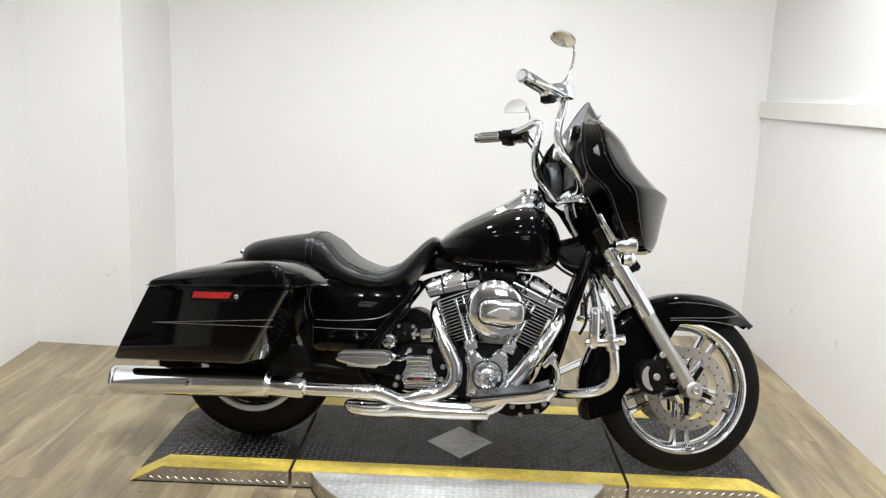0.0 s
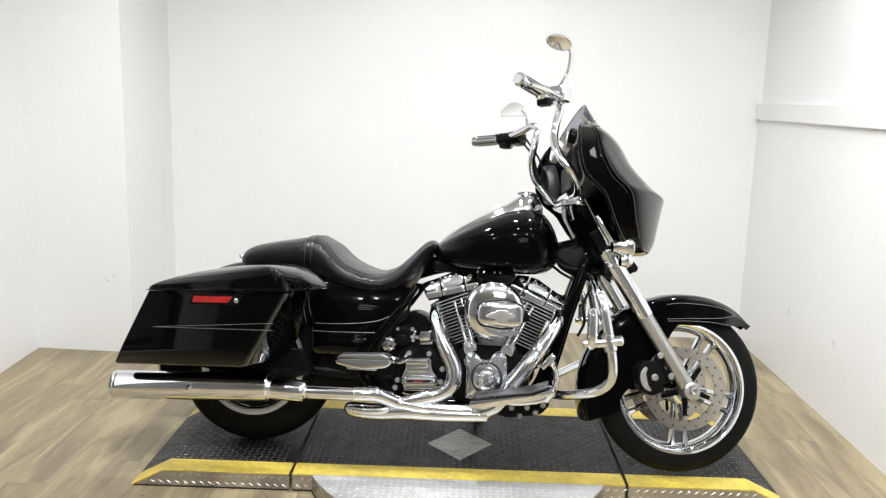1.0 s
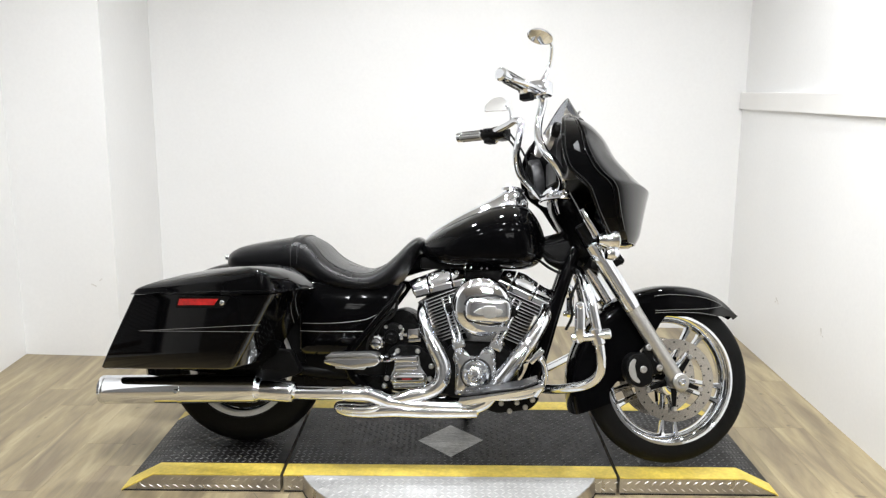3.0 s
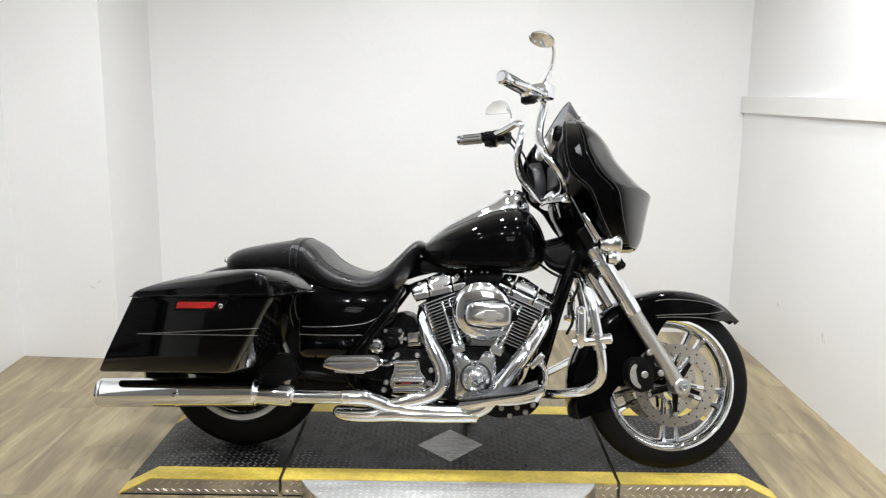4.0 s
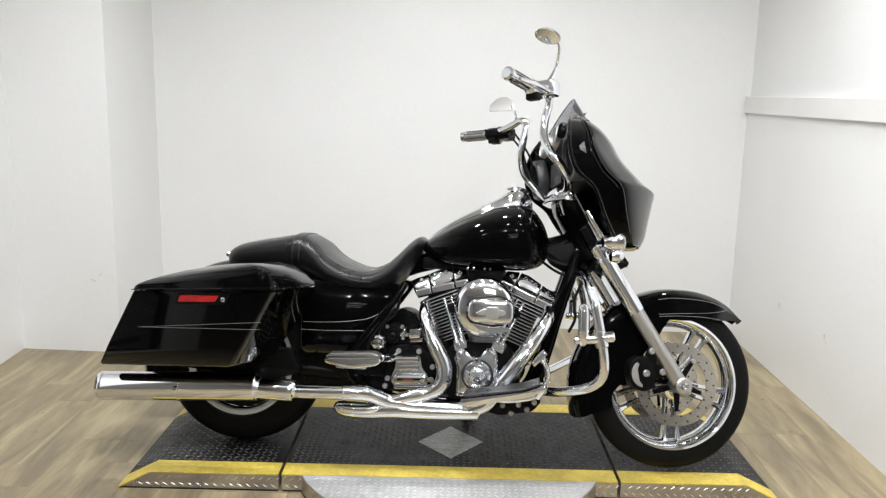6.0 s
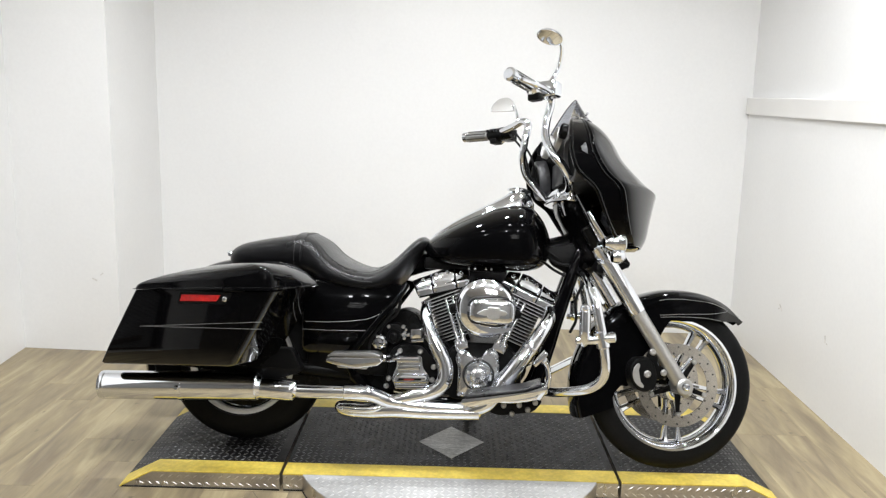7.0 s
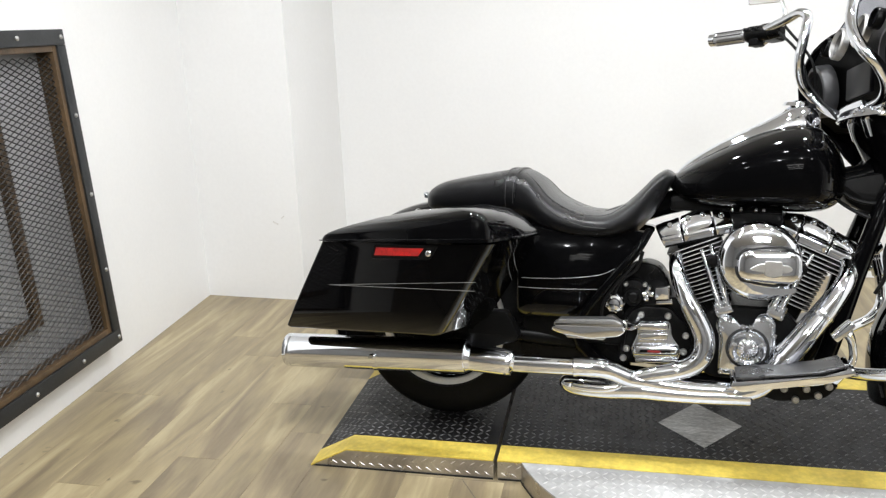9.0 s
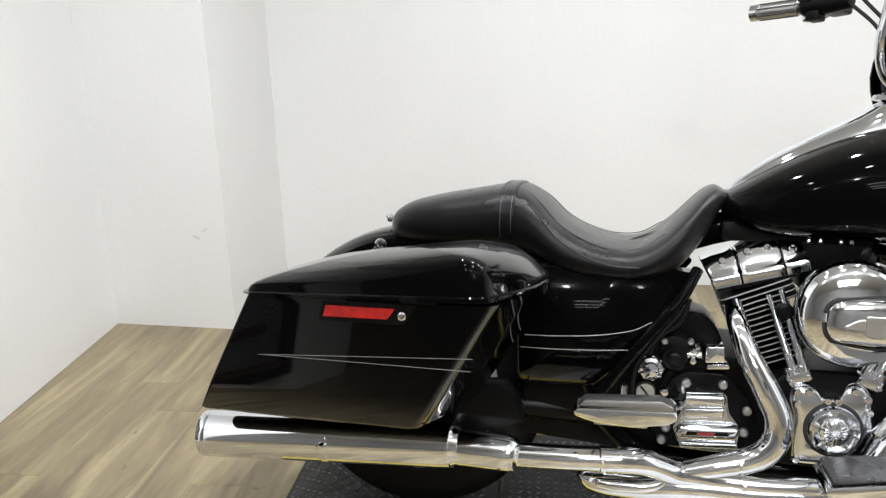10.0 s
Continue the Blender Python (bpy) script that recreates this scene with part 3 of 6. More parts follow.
def tyre(x, z, radius, bead, half, steer, crown=0.55):
    prof = []
    for k in range(17):
        a = math.pi * k / 16
        h = half * math.cos(a)
        prof.append((bead + (radius - bead) * math.sin(a) ** crown, h))
    prof += [(bead - 0.006, -half * 0.8), (bead - 0.006, half * 0.8)]
    ob = P("tyre", lathe(B(), prof, ydisc(x, 0, z), 72, True), RUBBER, None, "black rubber tyre", steer)
    return ob


def rim(x, z, outer, half, steer, mat):
    prof = [(outer, -half), (outer + 0.004, -half + 0.006), (outer - 0.012, -half + 0.014), (outer - 0.022, -half * 0.55), (outer - 0.028, 0), (outer - 0.022, half * 0.55),
            (outer - 0.012, half - 0.014), (outer + 0.004, half - 0.006), (outer, half), (outer - 0.012, half + 0.001), (outer - 0.026, half - 0.012), (outer - 0.036, half * 0.4),
            (outer - 0.038, 0), (outer - 0.036, -half * 0.4), (outer - 0.026, -half + 0.012), (outer - 0.012, -half - 0.001)]
    return P("rim", lathe(B(), prof, ydisc(x, 0, z), 80, True), mat, None, "polished chrome wheel rim", steer)


def spokes(x, z, outer, rim_ob, steer, mat, phase, n=5):
    for k in range(n):
        for d in (-1, 1):
            a = 2 * math.pi * k / n + phase
            r0, r1 = Vector((0.05 * math.cos(a + d * 0.28), 0.05 * math.sin(a + d * 0.28))), Vector(((outer - 0.03) * math.cos(a + d * 0.13), (outer - 0.03) * math.sin(a + d * 0.13)))
            t = (r1 - r0).normalized()
            n2 = Vector((-t.y, t.x))
            bm = B()
            rings = []
            for s, w, dep in ((0, 0.013, 0.030), (0.25, 0.0085, 0.022), (0.6, 0.0075, 0.018), (0.9, 0.0095, 0.021), (1.0, 0.015, 0.026)):
                c = r0.lerp(r1, s)
                rings.append([(x + c.x + n2.x * u * w, v * dep, z + c.y + n2.y * u * w) for u, v in ((-1, -0.6), (-0.5, -1), (0.5, -1), (1, -0.6), (1, 0.6), (0.5, 1), (-0.5, 1), (-1, 0.6))])
            loft(bm, rings)
            P("spoke", bm, mat, rim_ob, "", steer)
    P("hub", lathe(B(), [(0.0, -0.075), (0.03, -0.075), (0.036, -0.06), (0.058, -0.045), (0.062, -0.02), (0.05, 0), (0.062, 0.02), (0.058, 0.045), (0.036, 0.06), (0.03, 0.075), (0, 0.075)], ydisc(x, 0, z), 32), mat, rim_ob, "", steer)


def brake_disc(x, y, z, steer, r=0.15):
    bm = B()
    prof = [(r * 0.74, -0.0025), (r, -0.0025), (r, 0.0025), (r * 0.74, 0.0025)]
    lathe(bm, prof, ydisc(x, y, z), 60, True)
    d = P("brake_disc", bm, DISCM, None, "drilled steel brake disc", steer)
    c = B()
    for k in range(5):
        a = 2 * math.pi * k / 5 + 0.3
        m = pose(x, y, z) @ Matrix.Rotation(a, 4, "Y")
        slab(c, [(0.03, -0.012), (0.110, -0.006), (0.115, 0.0), (0.110, 0.006), (0.03, 0.012)], -0.003, 0.003, 0.001, 1, m)
    P("disc_carrier", c, BLACKSATIN, d, "", steer)
    h = B()
    for k in range(40):
        a = 2 * math.pi * k / 40
        rr = r * (0.77 if k % 2 else 0.92)
        lathe(h, [(0.0032, -0.0032), (0.0032, 0.0032)], ydisc(x + rr * math.cos(a), y, z + rr * math.sin(a)), 8)
    P("drill_hole", h, GAPM, d, "", steer)["kind"] = "stuff"
    for k in range(5):
        a = 2 * math.pi * k / 5 + 0.3
        bolt(x + 0.104 * math.cos(a), y - 0.004, z - 0.104 * math.sin(a), 0.009, d, SATIN, steer)
    return d


tyre(FX, FZ, 0.311, 0.241, 0.052, True, 0.66)
front_rim = rim(FX, FZ, 0.244, 0.050, True, CHROME)
spokes(FX, FZ, 0.244, front_rim, True, CHROME, radians(57))
brake_disc(FX, -0.082, FZ, True)
brake_disc(FX, 0.082, FZ, True)
tyre(RX, RZ, 0.317, 0.212, 0.086, False)
rear_rim = rim(RX, RZ, 0.214, 0.07, False, CHROME)
spokes(RX, RZ, 0.214, rear_rim, False, CHROME, 0.9)
P("rim_lip", lathe(B(), [(0.188, 0.060), (0.190, 0.070), (0.196, 0.074), (0.212, 0.076), (0.215, 0.072), (0.215, 0.060)], ydisc(RX, 0, RZ), 80, True), RIMLIP, rear_rim, "bright machined rim lip")
P("rear_pulley_guard", lathe(B(), [(0.05, 0.0), (0.178, 0.0), (0.180, 0.006), (0.15, 0.014), (0.05, 0.016)], ydisc(RX, -0.045, RZ), 48, True), BLACKSATIN)


# --- fenders ---
def fender(name, x, z, radius, half, start, end, inner, steer, label, lift=lambda a: 0.0):
    rings = []
    n = 40
    for k in range(n + 1):
        a = radians(start + (end - start) * k / n)
        w = half * min(1, 0.30 + 6 * k / n) if name == "front_fender" else half
        ri = inner(a)
        R = radius + lift(a)
        ri = min(ri, R - 0.012)
        outer = [(ri, -w), (ri + (R - ri) * 0.6, -w * 1.01), (R - 0.026, -w * 0.96), (R - 0.010, -w * 0.80), (R - 0.003, -w * 0.5), (R, 0), (R - 0.003, w * 0.5), (R - 0.010, w * 0.80), (R - 0.026, w * 0.96), (ri + (R - ri) * 0.6, w * 1.01), (ri, w)]
        t = 0.004
        inn = [(ri, w - t), (R - 0.028, w * 0.96 - t), (R - 0.008, w * 0.5), (R - 0.006, 0), (R - 0.008, -w * 0.5), (R - 0.028, -w * 0.96 + t), (ri, -w + t)]
        rings.append([(x + r * math.cos(a), y, z + r * math.sin(a)) for r, y in outer + inn])
    return P(name, loft(B(), rings), GLOSS, None, label, steer)


def front_inner(a):
    s, c = math.sin(a), math.cos(a)
    if a < math.pi / 2 + 0.12:
        return max(0.236 / max(s, 0.2), 0.225)
    deg = math.degrees(a)
    return interp(deg, (97, 108, 120, 165, 178, 190, 200), (0.236, 0.198, 0.165, 0.165, 0.195, 0.245, 0.25))


ff = fender("front_fender", FX, FZ, 0.347, 0.082, 41, 200, front_inner, True, "glossy black front fender with a fine silver stripe", lambda a: 0.040 * max(0, (a - 1.9) / 1.6) + 0.021 * max(0, (1.52 - a) / 0.80))
bm = B()
for y, line in ((-0.0835, ((106, 0.261), (90, 0.256), (67, 0.284), (59, 0.313), (56.5, 0.328), (57.5, 0.333), (66, 0.327), (74, 0.319), (86, 0.312), (96, 0.312), (104, 0.313))),
                (-0.0840, ((106, 0.253), (90, 0.247), (71, 0.261), (62, 0.275), (56, 0.287)))):
    tube(bm, [(FX + r * math.cos(radians(a)), y, FZ + r * math.sin(radians(a))) for a, r in line], 0.0009, 6, 4)
P("pinstripe", bm, STRIPE, ff, "", True)
rf = fender("rear_fender", RX, RZ, 0.392, 0.105, 62, 196, lambda a: 0.235, False, "glossy black rear fender")

# --- fork ---
LEAN_F = Vector((1.619 - 1.286, 0, 0.331 - 0.830)).normalized()


def fork(sgn):
    y = sgn * 0.122
    a = Vector((FX, y, FZ))
    d = -LEAN_F
    leg = P("fork_leg", tube(B(), [a - d * 0.035, a + d * 0.02, a + d * 0.1, a + d * 0.315], [0.021, 0.027, 0.0265, 0.0265], 20, 3), SATIN, None, "satin aluminium lower fork leg", True)
    P("fork_tube_cover", tube(B(), [a + d * 0.310, a + d * 0.325, a + d * 0.48, a + d * 0.58], [0.030, 0.0315, 0.0315, 0.0315], 20, 2), CHROME, leg, "chrome fork tube cover", True)
    P("fork_tube", tube(B(), [a + d * 0.50, a + d * 0.66], 0.024, 16, 1), BLACKSATIN, leg, "", True)
    P("axle_boss", lathe(B(), [(0.0, -0.03), (0.028, -0.03), (0.030, -0.02), (0.030, 0.028), (0.024, 0.034), (0.014, 0.034), (0.012, 0.026), (0, 0.026)], ydisc(FX, y + 0.0 * sgn, FZ) if sgn < 0 else pose(FX, y, FZ, -90, 0, 0), 24), SATIN, leg, "", True)
    P("axle_nut", lathe(B(), [(0, 0.0), (0.013, 0.0), (0.013, 0.042), (0.009, 0.046), (0.006, 0.04), (0, 0.04)], ydisc(FX, y, FZ) if sgn < 0 else pose(FX, y, FZ, -90, 0, 0), 6), CHROME, leg, "", True)
    # calliper behind the leg
    c = Vector((FX - 0.148, y * 0.86, FZ + 0.038))
    m = Matrix.Translation(c) @ pose(0, 0, 0, 0, -14, 0)
    arc = [(-0.050 * math.cos(a), 0.062 * math.sin(a)) for a in [math.pi * (k / 14 - 0.5) for k in range(15)]]
    cal = P("brake_caliper", slab(B(), arc + [(0.030, 0.056), (0.046, 0.03), (0.048, -0.02), (0.030, -0.056)], -0.036, 0.036, 0.009, 3, m), WRINKLE, None, "round black brake calliper with a bright crescent plate", True)
    cres = [(-0.042 * math.cos(a), 0.047 * math.sin(a)) for a in [math.pi * (k / 10 - 0.5) * 0.8 for k in range(11)]]
    P("caliper_plate", slab(B(), cres + [(-0.006, 0.038), (-0.016, 0.02), (-0.018, -0.02), (-0.010, -0.036)], -0.0385, -0.033, 0.0012, 1, m), SATIN, cal, "bright crescent plate", True)
    q = m @ Vector((0.012, -0.037, 0.0))
    bolt(q.x, q.y, q.z, 0.013, cal, SATIN, True)
    for dx, dz in ((0.052, 0.07), (0.075, -0.01)):
        q = m @ Vector((dx, -0.028, dz))
        bolt(q.x, q.y, q.z, 0.012, cal, SATIN, True)
    P("caliper_mount", slab(B(), rounded([(0.02, -0.03), (0.085, -0.03), (0.09, 0.0), (0.06, 0.02), (0.075, 0.08), (0.045, 0.085), (0.02, 0.04)], 0.012), -0.026, -0.008, 0.003, 1, m), BLACKSATIN, cal, "", True)


fork(-1)
fork(1)


def nacelle_block(rows_, w0, w1, run):
    """A block that is narrow at its rear edge; rows of height, rear and front."""
    return loft(B(), [[(x, y * k, z) for x, y in rounded([(xl, -w0), (xl, w0), (xl + run, w1), (xr, w1), (xr, -w1), (xl + run, -w1)], 0.014, 3)] for z, xl, xr, k in rows_])


P("fork_nacelle", nacelle_block(((0.968, 1.170, 1.200, 0.9), (0.960, 1.165, 1.210, 0.97), (0.920, 1.178, 1.237, 1), (0.852, 1.214, 1.279, 1), (0.80, 1.236, 1.307, 1), (0.742, 1.276, 1.339, 1), (0.722, 1.296, 1.345, 0.98), (0.714, 1.306, 1.342, 0.9)), 0.045, 0.126, 0.05), GLOSS, None, "glossy black fork nacelle", True)
P("nacelle_band", nacelle_block(((0.962, 1.134, 1.212, 1.0), (0.966, 1.131, 1.213, 1.02), (0.990, 1.143, 1.206, 1.02), (0.995, 1.150, 1.202, 0.98)), 0.045, 0.128, 0.045), CHROME, None, "chrome band over the nacelle", True)
for k in range(4):
    P("band_bolt", lathe(B(), [(0, -0.003), (0.006, -0.003), (0.006, 0.003), (0.003, 0.005), (0, 0.005)], ydisc(1.186 - 0.014 * k, -0.128 + (0.0 if k < 1 else 0.024 * k), 0.978), 10), CHROME, None, "", True)
P("lower_fork_shroud", slab(B(), rounded([(1.30, 0.80), (1.37, 0.815), (1.425, 0.742), (1.345, 0.698), (1.29, 0.712)], 0.016), -0.118, 0.118, 0.012, 2), BLACKSATIN, None, "black fork shroud", True)
for s in (-1, 1):
    P("fork_shroud_trim", tube(B(), [(1.204, s * 0.142, 0.982), (1.274, s * 0.147, 0.858), (1.352, s * 0.147, 0.722)], 0.0052, 10, 4), CHROME, None, "slim chrome trim down the fork", True)
    P("upper_fork_cover", tube(B(), [(1.250, s * 0.152, 0.922), (1.272, s * 0.155, 0.888), (1.318, s * 0.155, 0.820), (1.335, s * 0.152, 0.795)], [0.013, 0.0165, 0.0165, 0.013], 16, 3), CHROME, None, "chrome upper fork cover", True)
    P("steering_damper", tube(B(), [(1.298, s * 0.068, 0.715), (1.318, s * 0.07, 0.685), (1.372, s * 0.07, 0.600)], [0.016, 0.0175, 0.0175], 14, 3), CHROME, None, "chrome damper tube", True)

# --- fairing ---
FZS = (1.258, 1.242, 1.215, 1.17, 1.11, 1.05, 1.022, 1.006, 0.996, 0.97, 0.90, 0.84, 0.805)
FXN = (1.270, 1.298, 1.336, 1.374, 1.412, 1.478, 1.512, 1.536, 1.540, 1.532, 1.516, 1.503, 1.484)
FW_ = (0.14, 0.20, 0.26, 0.31, 0.335, 0.345, 0.343, 0.341, 0.338, 0.33, 0.30, 0.26, 0.22)
FXR = (1.205, 1.168, 1.145, 1.132, 1.128, 1.142, 1.164, 1.184, 1.198, 1.224, 1.262, 1.306, 1.345)


FP = 1.5


def fairing_half(t):
    """Plan of one half of the shell from its rear edge, t = 0, to the nose, t = 1: the shares of its length and width."""
    if t < 0.2:
        return 1.5 * t, 1 - 0.1 * t
    a = math.pi / 2 * (t - 0.2) / 0.8
    return 0.3 + 0.7 * math.sin(a) ** (2 / FP), 0.98 * math.cos(a) ** (2 / FP)


def fairing_ring(i):
    z, xn, w, xr = FZS[i], FXN[i], FW_[i], FXR[i]
    ring = []
    for k in range(33):
        u, v = fairing_half(1 - abs(k - 16) / 16)
        ring.append((xr + (xn - xr) * u, math.copysign(w * v, k - 16), z))
    return ring


bm = B()
rings = []
for i in range(len(FZS)):
    rings.append([Vector(q) for q in fairing_ring(i)])
cols = [spline([r[j] for r in rings], 3) for j in range(33)]
fine = [[cols[j][k] for j in range(33)] for k in range(len(cols[0]))]
loft(bm, [r + [Vector((p.x * 0.985 + (FXR[4] + 0.03) * 0.015, p.y * 0.975, p.z)) for p in r[::-1]] for r in fine])
fairing = P("fairing_shell", bm, GLOSS, None, "glossy black batwing fairing shell", True, 50)
# rolled rear edge
for s in (0, 32):
    P("fairing_edge", tube(B(), [cols[s][k] for k in range(0, len(cols[s]), 3)], 0.0075, 10, 2), GLOSS, fairing, "", True)
# raised seams where the outer shell meets the inner half
for off, r in ((0.078, 0.0035), (0.098, 0.0045)):
    for s in (-1, 1):
        pts = []
        for z, xn, w, xr in list(zip(FZS, FXN, FW_, FXR))[1:-1]:
            u, v = fairing_half(off / 0.46)
            pts.append((xr + (xn - xr) * u, s * (w * v + 0.0005), z))
        P("shell_seam", tube(B(), pts, r, 8, 4), GLOSS, fairing, "", True)
# inner fairing
bm = B()
ir = []
for i in range(10):
    z, w, xr = FZS[i], FW_[i] - 0.014, FXR[i]
    dish = 0.02 + 0.05 * math.sin(math.pi * (z - 0.8) / 0.5)
    ir.append([(xr + 0.012 + dish * (1 - abs(t) ** 3), w * t, z) for t in [k / 10 - 1 for k in range(21)]])
loft(bm, [r + [(x + 0.03, y, z) for x, y, z in r[::-1]] for r in ir])
inner = P("inner_fairing", bm, WRINKLE, None, "matt black inner fairing with speakers and gauges", True, 50)
for s in (-1, 1):
    m = pose(1.166, s * 0.255, 1.09, 0, 90 - 8, 0) @ pose(0, 0, 0, 0, 180, 0)
    P("speaker_ring", lathe(B(), [(0.064, -0.02), (0.080, -0.02), (0.080, 0.012), (0.076, 0.020), (0.066, 0.022), (0.064, 0.010)], m, 36, True), SPEAKRING, inner, "grey speaker ring", True)
    P("speaker_grille", lathe(B(), [(0.0, -0.004), (0.03, 0.0), (0.064, 0.008), (0.064, -0.01), (0, -0.01)], m, 36), SPEAKER, inner, "black speaker grille", True)
for y, r, z in ((-0.075, 0.045, 1.19), (0.075, 0.045, 1.19), (-0.165, 0.028, 1.20), (0.165, 0.028, 1.20)):
    m = pose(1.155, y, z, 0, 90 + 12, 0) @ pose(0, 0, 0, 0, 180, 0)
    g = P("gauge", lathe(B(), [(r * 0.86, 0), (r, 0), (r, 0.018), (r * 0.9, 0.022), (r * 0.86, 0.012)], m, 28, True), SATIN if r > 0.03 else BLACKSATIN, inner, "ringed gauge", True)
    P("gauge_face", lathe(B(), [(0, 0.012), (r * 0.86, 0.010), (r * 0.86, 0), (0, 0)], m, 28), GAUGE, g, "", True)
P("radio_screen", box(B(), 1.168, 1.182, -0.08, 0.08, 1.03, 1.12, 0.006), GAUGE, inner, "dark audio screen", True)
# windscreen
bm = B()
wr = []
for h in range(7):
    t = h / 6
    row = []
    for k in range(25):
        a = (k / 24 - 0.5) * 2
        y = 0.205 * a * (1 - 0.22 * t)
        x = 1.274 - 0.055 * a * a - t * 0.052
        z = 1.258 - 0.020 * a * a + t * 0.100 * (1 - abs(a) ** 2.2 * 0.94)
        row.append((x, y, z))
    wr.append(row)
loft(bm, [r + [(x + 0.004, y, z) for x, y, z in r[::-1]] for r in wr])
P("windscreen", bm, SMOKE, fairing, "low smoked windscreen", True)
for y in (-0.185, 0, 0.185):
    P("screen_bolt", lathe(B(), [(0, 0), (0.008, 0), (0.008, 0.004), (0.004, 0.008), (0, 0.008)], pose(1.232 + (0.04 if y == 0 else -0.008), y, 1.262 + (0.012 if y == 0 else 0), 0, -50, 0), 12), CHROME, fairing, "", True)
# headlight
m = pose(1.424, 0, 0.898, 0, 90, 0)
hl = P("headlight", lathe(B(), [(0.088, -0.06), (0.092, -0.06), (0.098, -0.02), (0.1005, 0.02), (0.100, 0.044), (0.096, 0.052), (0.088, 0.05), (0.086, 0.03)], m, 40, True), CHROME, None, "round headlight with a chrome trim ring", True)
P("lens", lathe(B(), [(0.0, 0.046), (0.05, 0.043), (0.087, 0.034), (0.087, 0.02), (0, 0.02)], m, 40), CLEARLENS, hl, "", True)
# turn signals
for s in (-1, 1):
    m = pose(1.325, s * 0.225, 0.812, 0, 90 - 6, 0)
    ts = P("turn_signal", lathe(B(), [(0.0, -0.045), (0.018, -0.042), (0.032, -0.02), (0.037, 0.01), (0.037, 0.024), (0.033, 0.028), (0, 0.028)], m, 28), CHROME, None, "chrome bullet turn signal", True)
    P("lens", lathe(B(), [(0, 0.038), (0.02, 0.036), (0.033, 0.028), (0, 0.028)], m, 28), CLEARLENS, ts, "", True)
    P("signal_stem", tube(B(), [(1.29, s * 0.13, 0.81), (1.31, s * 0.2, 0.812)], 0.012, 10, 1), CHROME, ts, "", True)
    P("lower_lamp", lathe(B(), [(0, -0.02), (0.02, -0.02), (0.026, 0.0), (0.024, 0.014), (0.015, 0.024), (0, 0.026)], pose(1.333, s * 0.222, 0.764, 0, 90 - 6, 0), 24), CHROME, ts, "", True)

# --- handlebar ---
bar_path = [(0.894, -0.472, 1.297), (0.981, -0.375, 1.290), (1.045, -0.270, 1.306), (1.075, -0.212, 1.318), (1.091, -0.183, 1.296), (1.078, -0.178, 1.225), (1.074, -0.194, 1.165), (1.094, -0.220, 1.108), (1.125, -0.228, 1.072), (1.160, -0.200, 1.028), (1.176, -0.140, 1.000), (1.176, -0.06, 0.992)]
P("handlebar", tube(B(), bar_path + [(x, -y, z) for x, y, z in bar_path[::-1]], 0.0145, 16, 6), CHROME, None, "tall chrome ape-hanger handlebar", True)
P("bar_clamp", box(B(), 1.150, 1.205, -0.075, 0.075, 0.972, 1.012, 0.008), CHROME, None, "polished handlebar clamp", True)
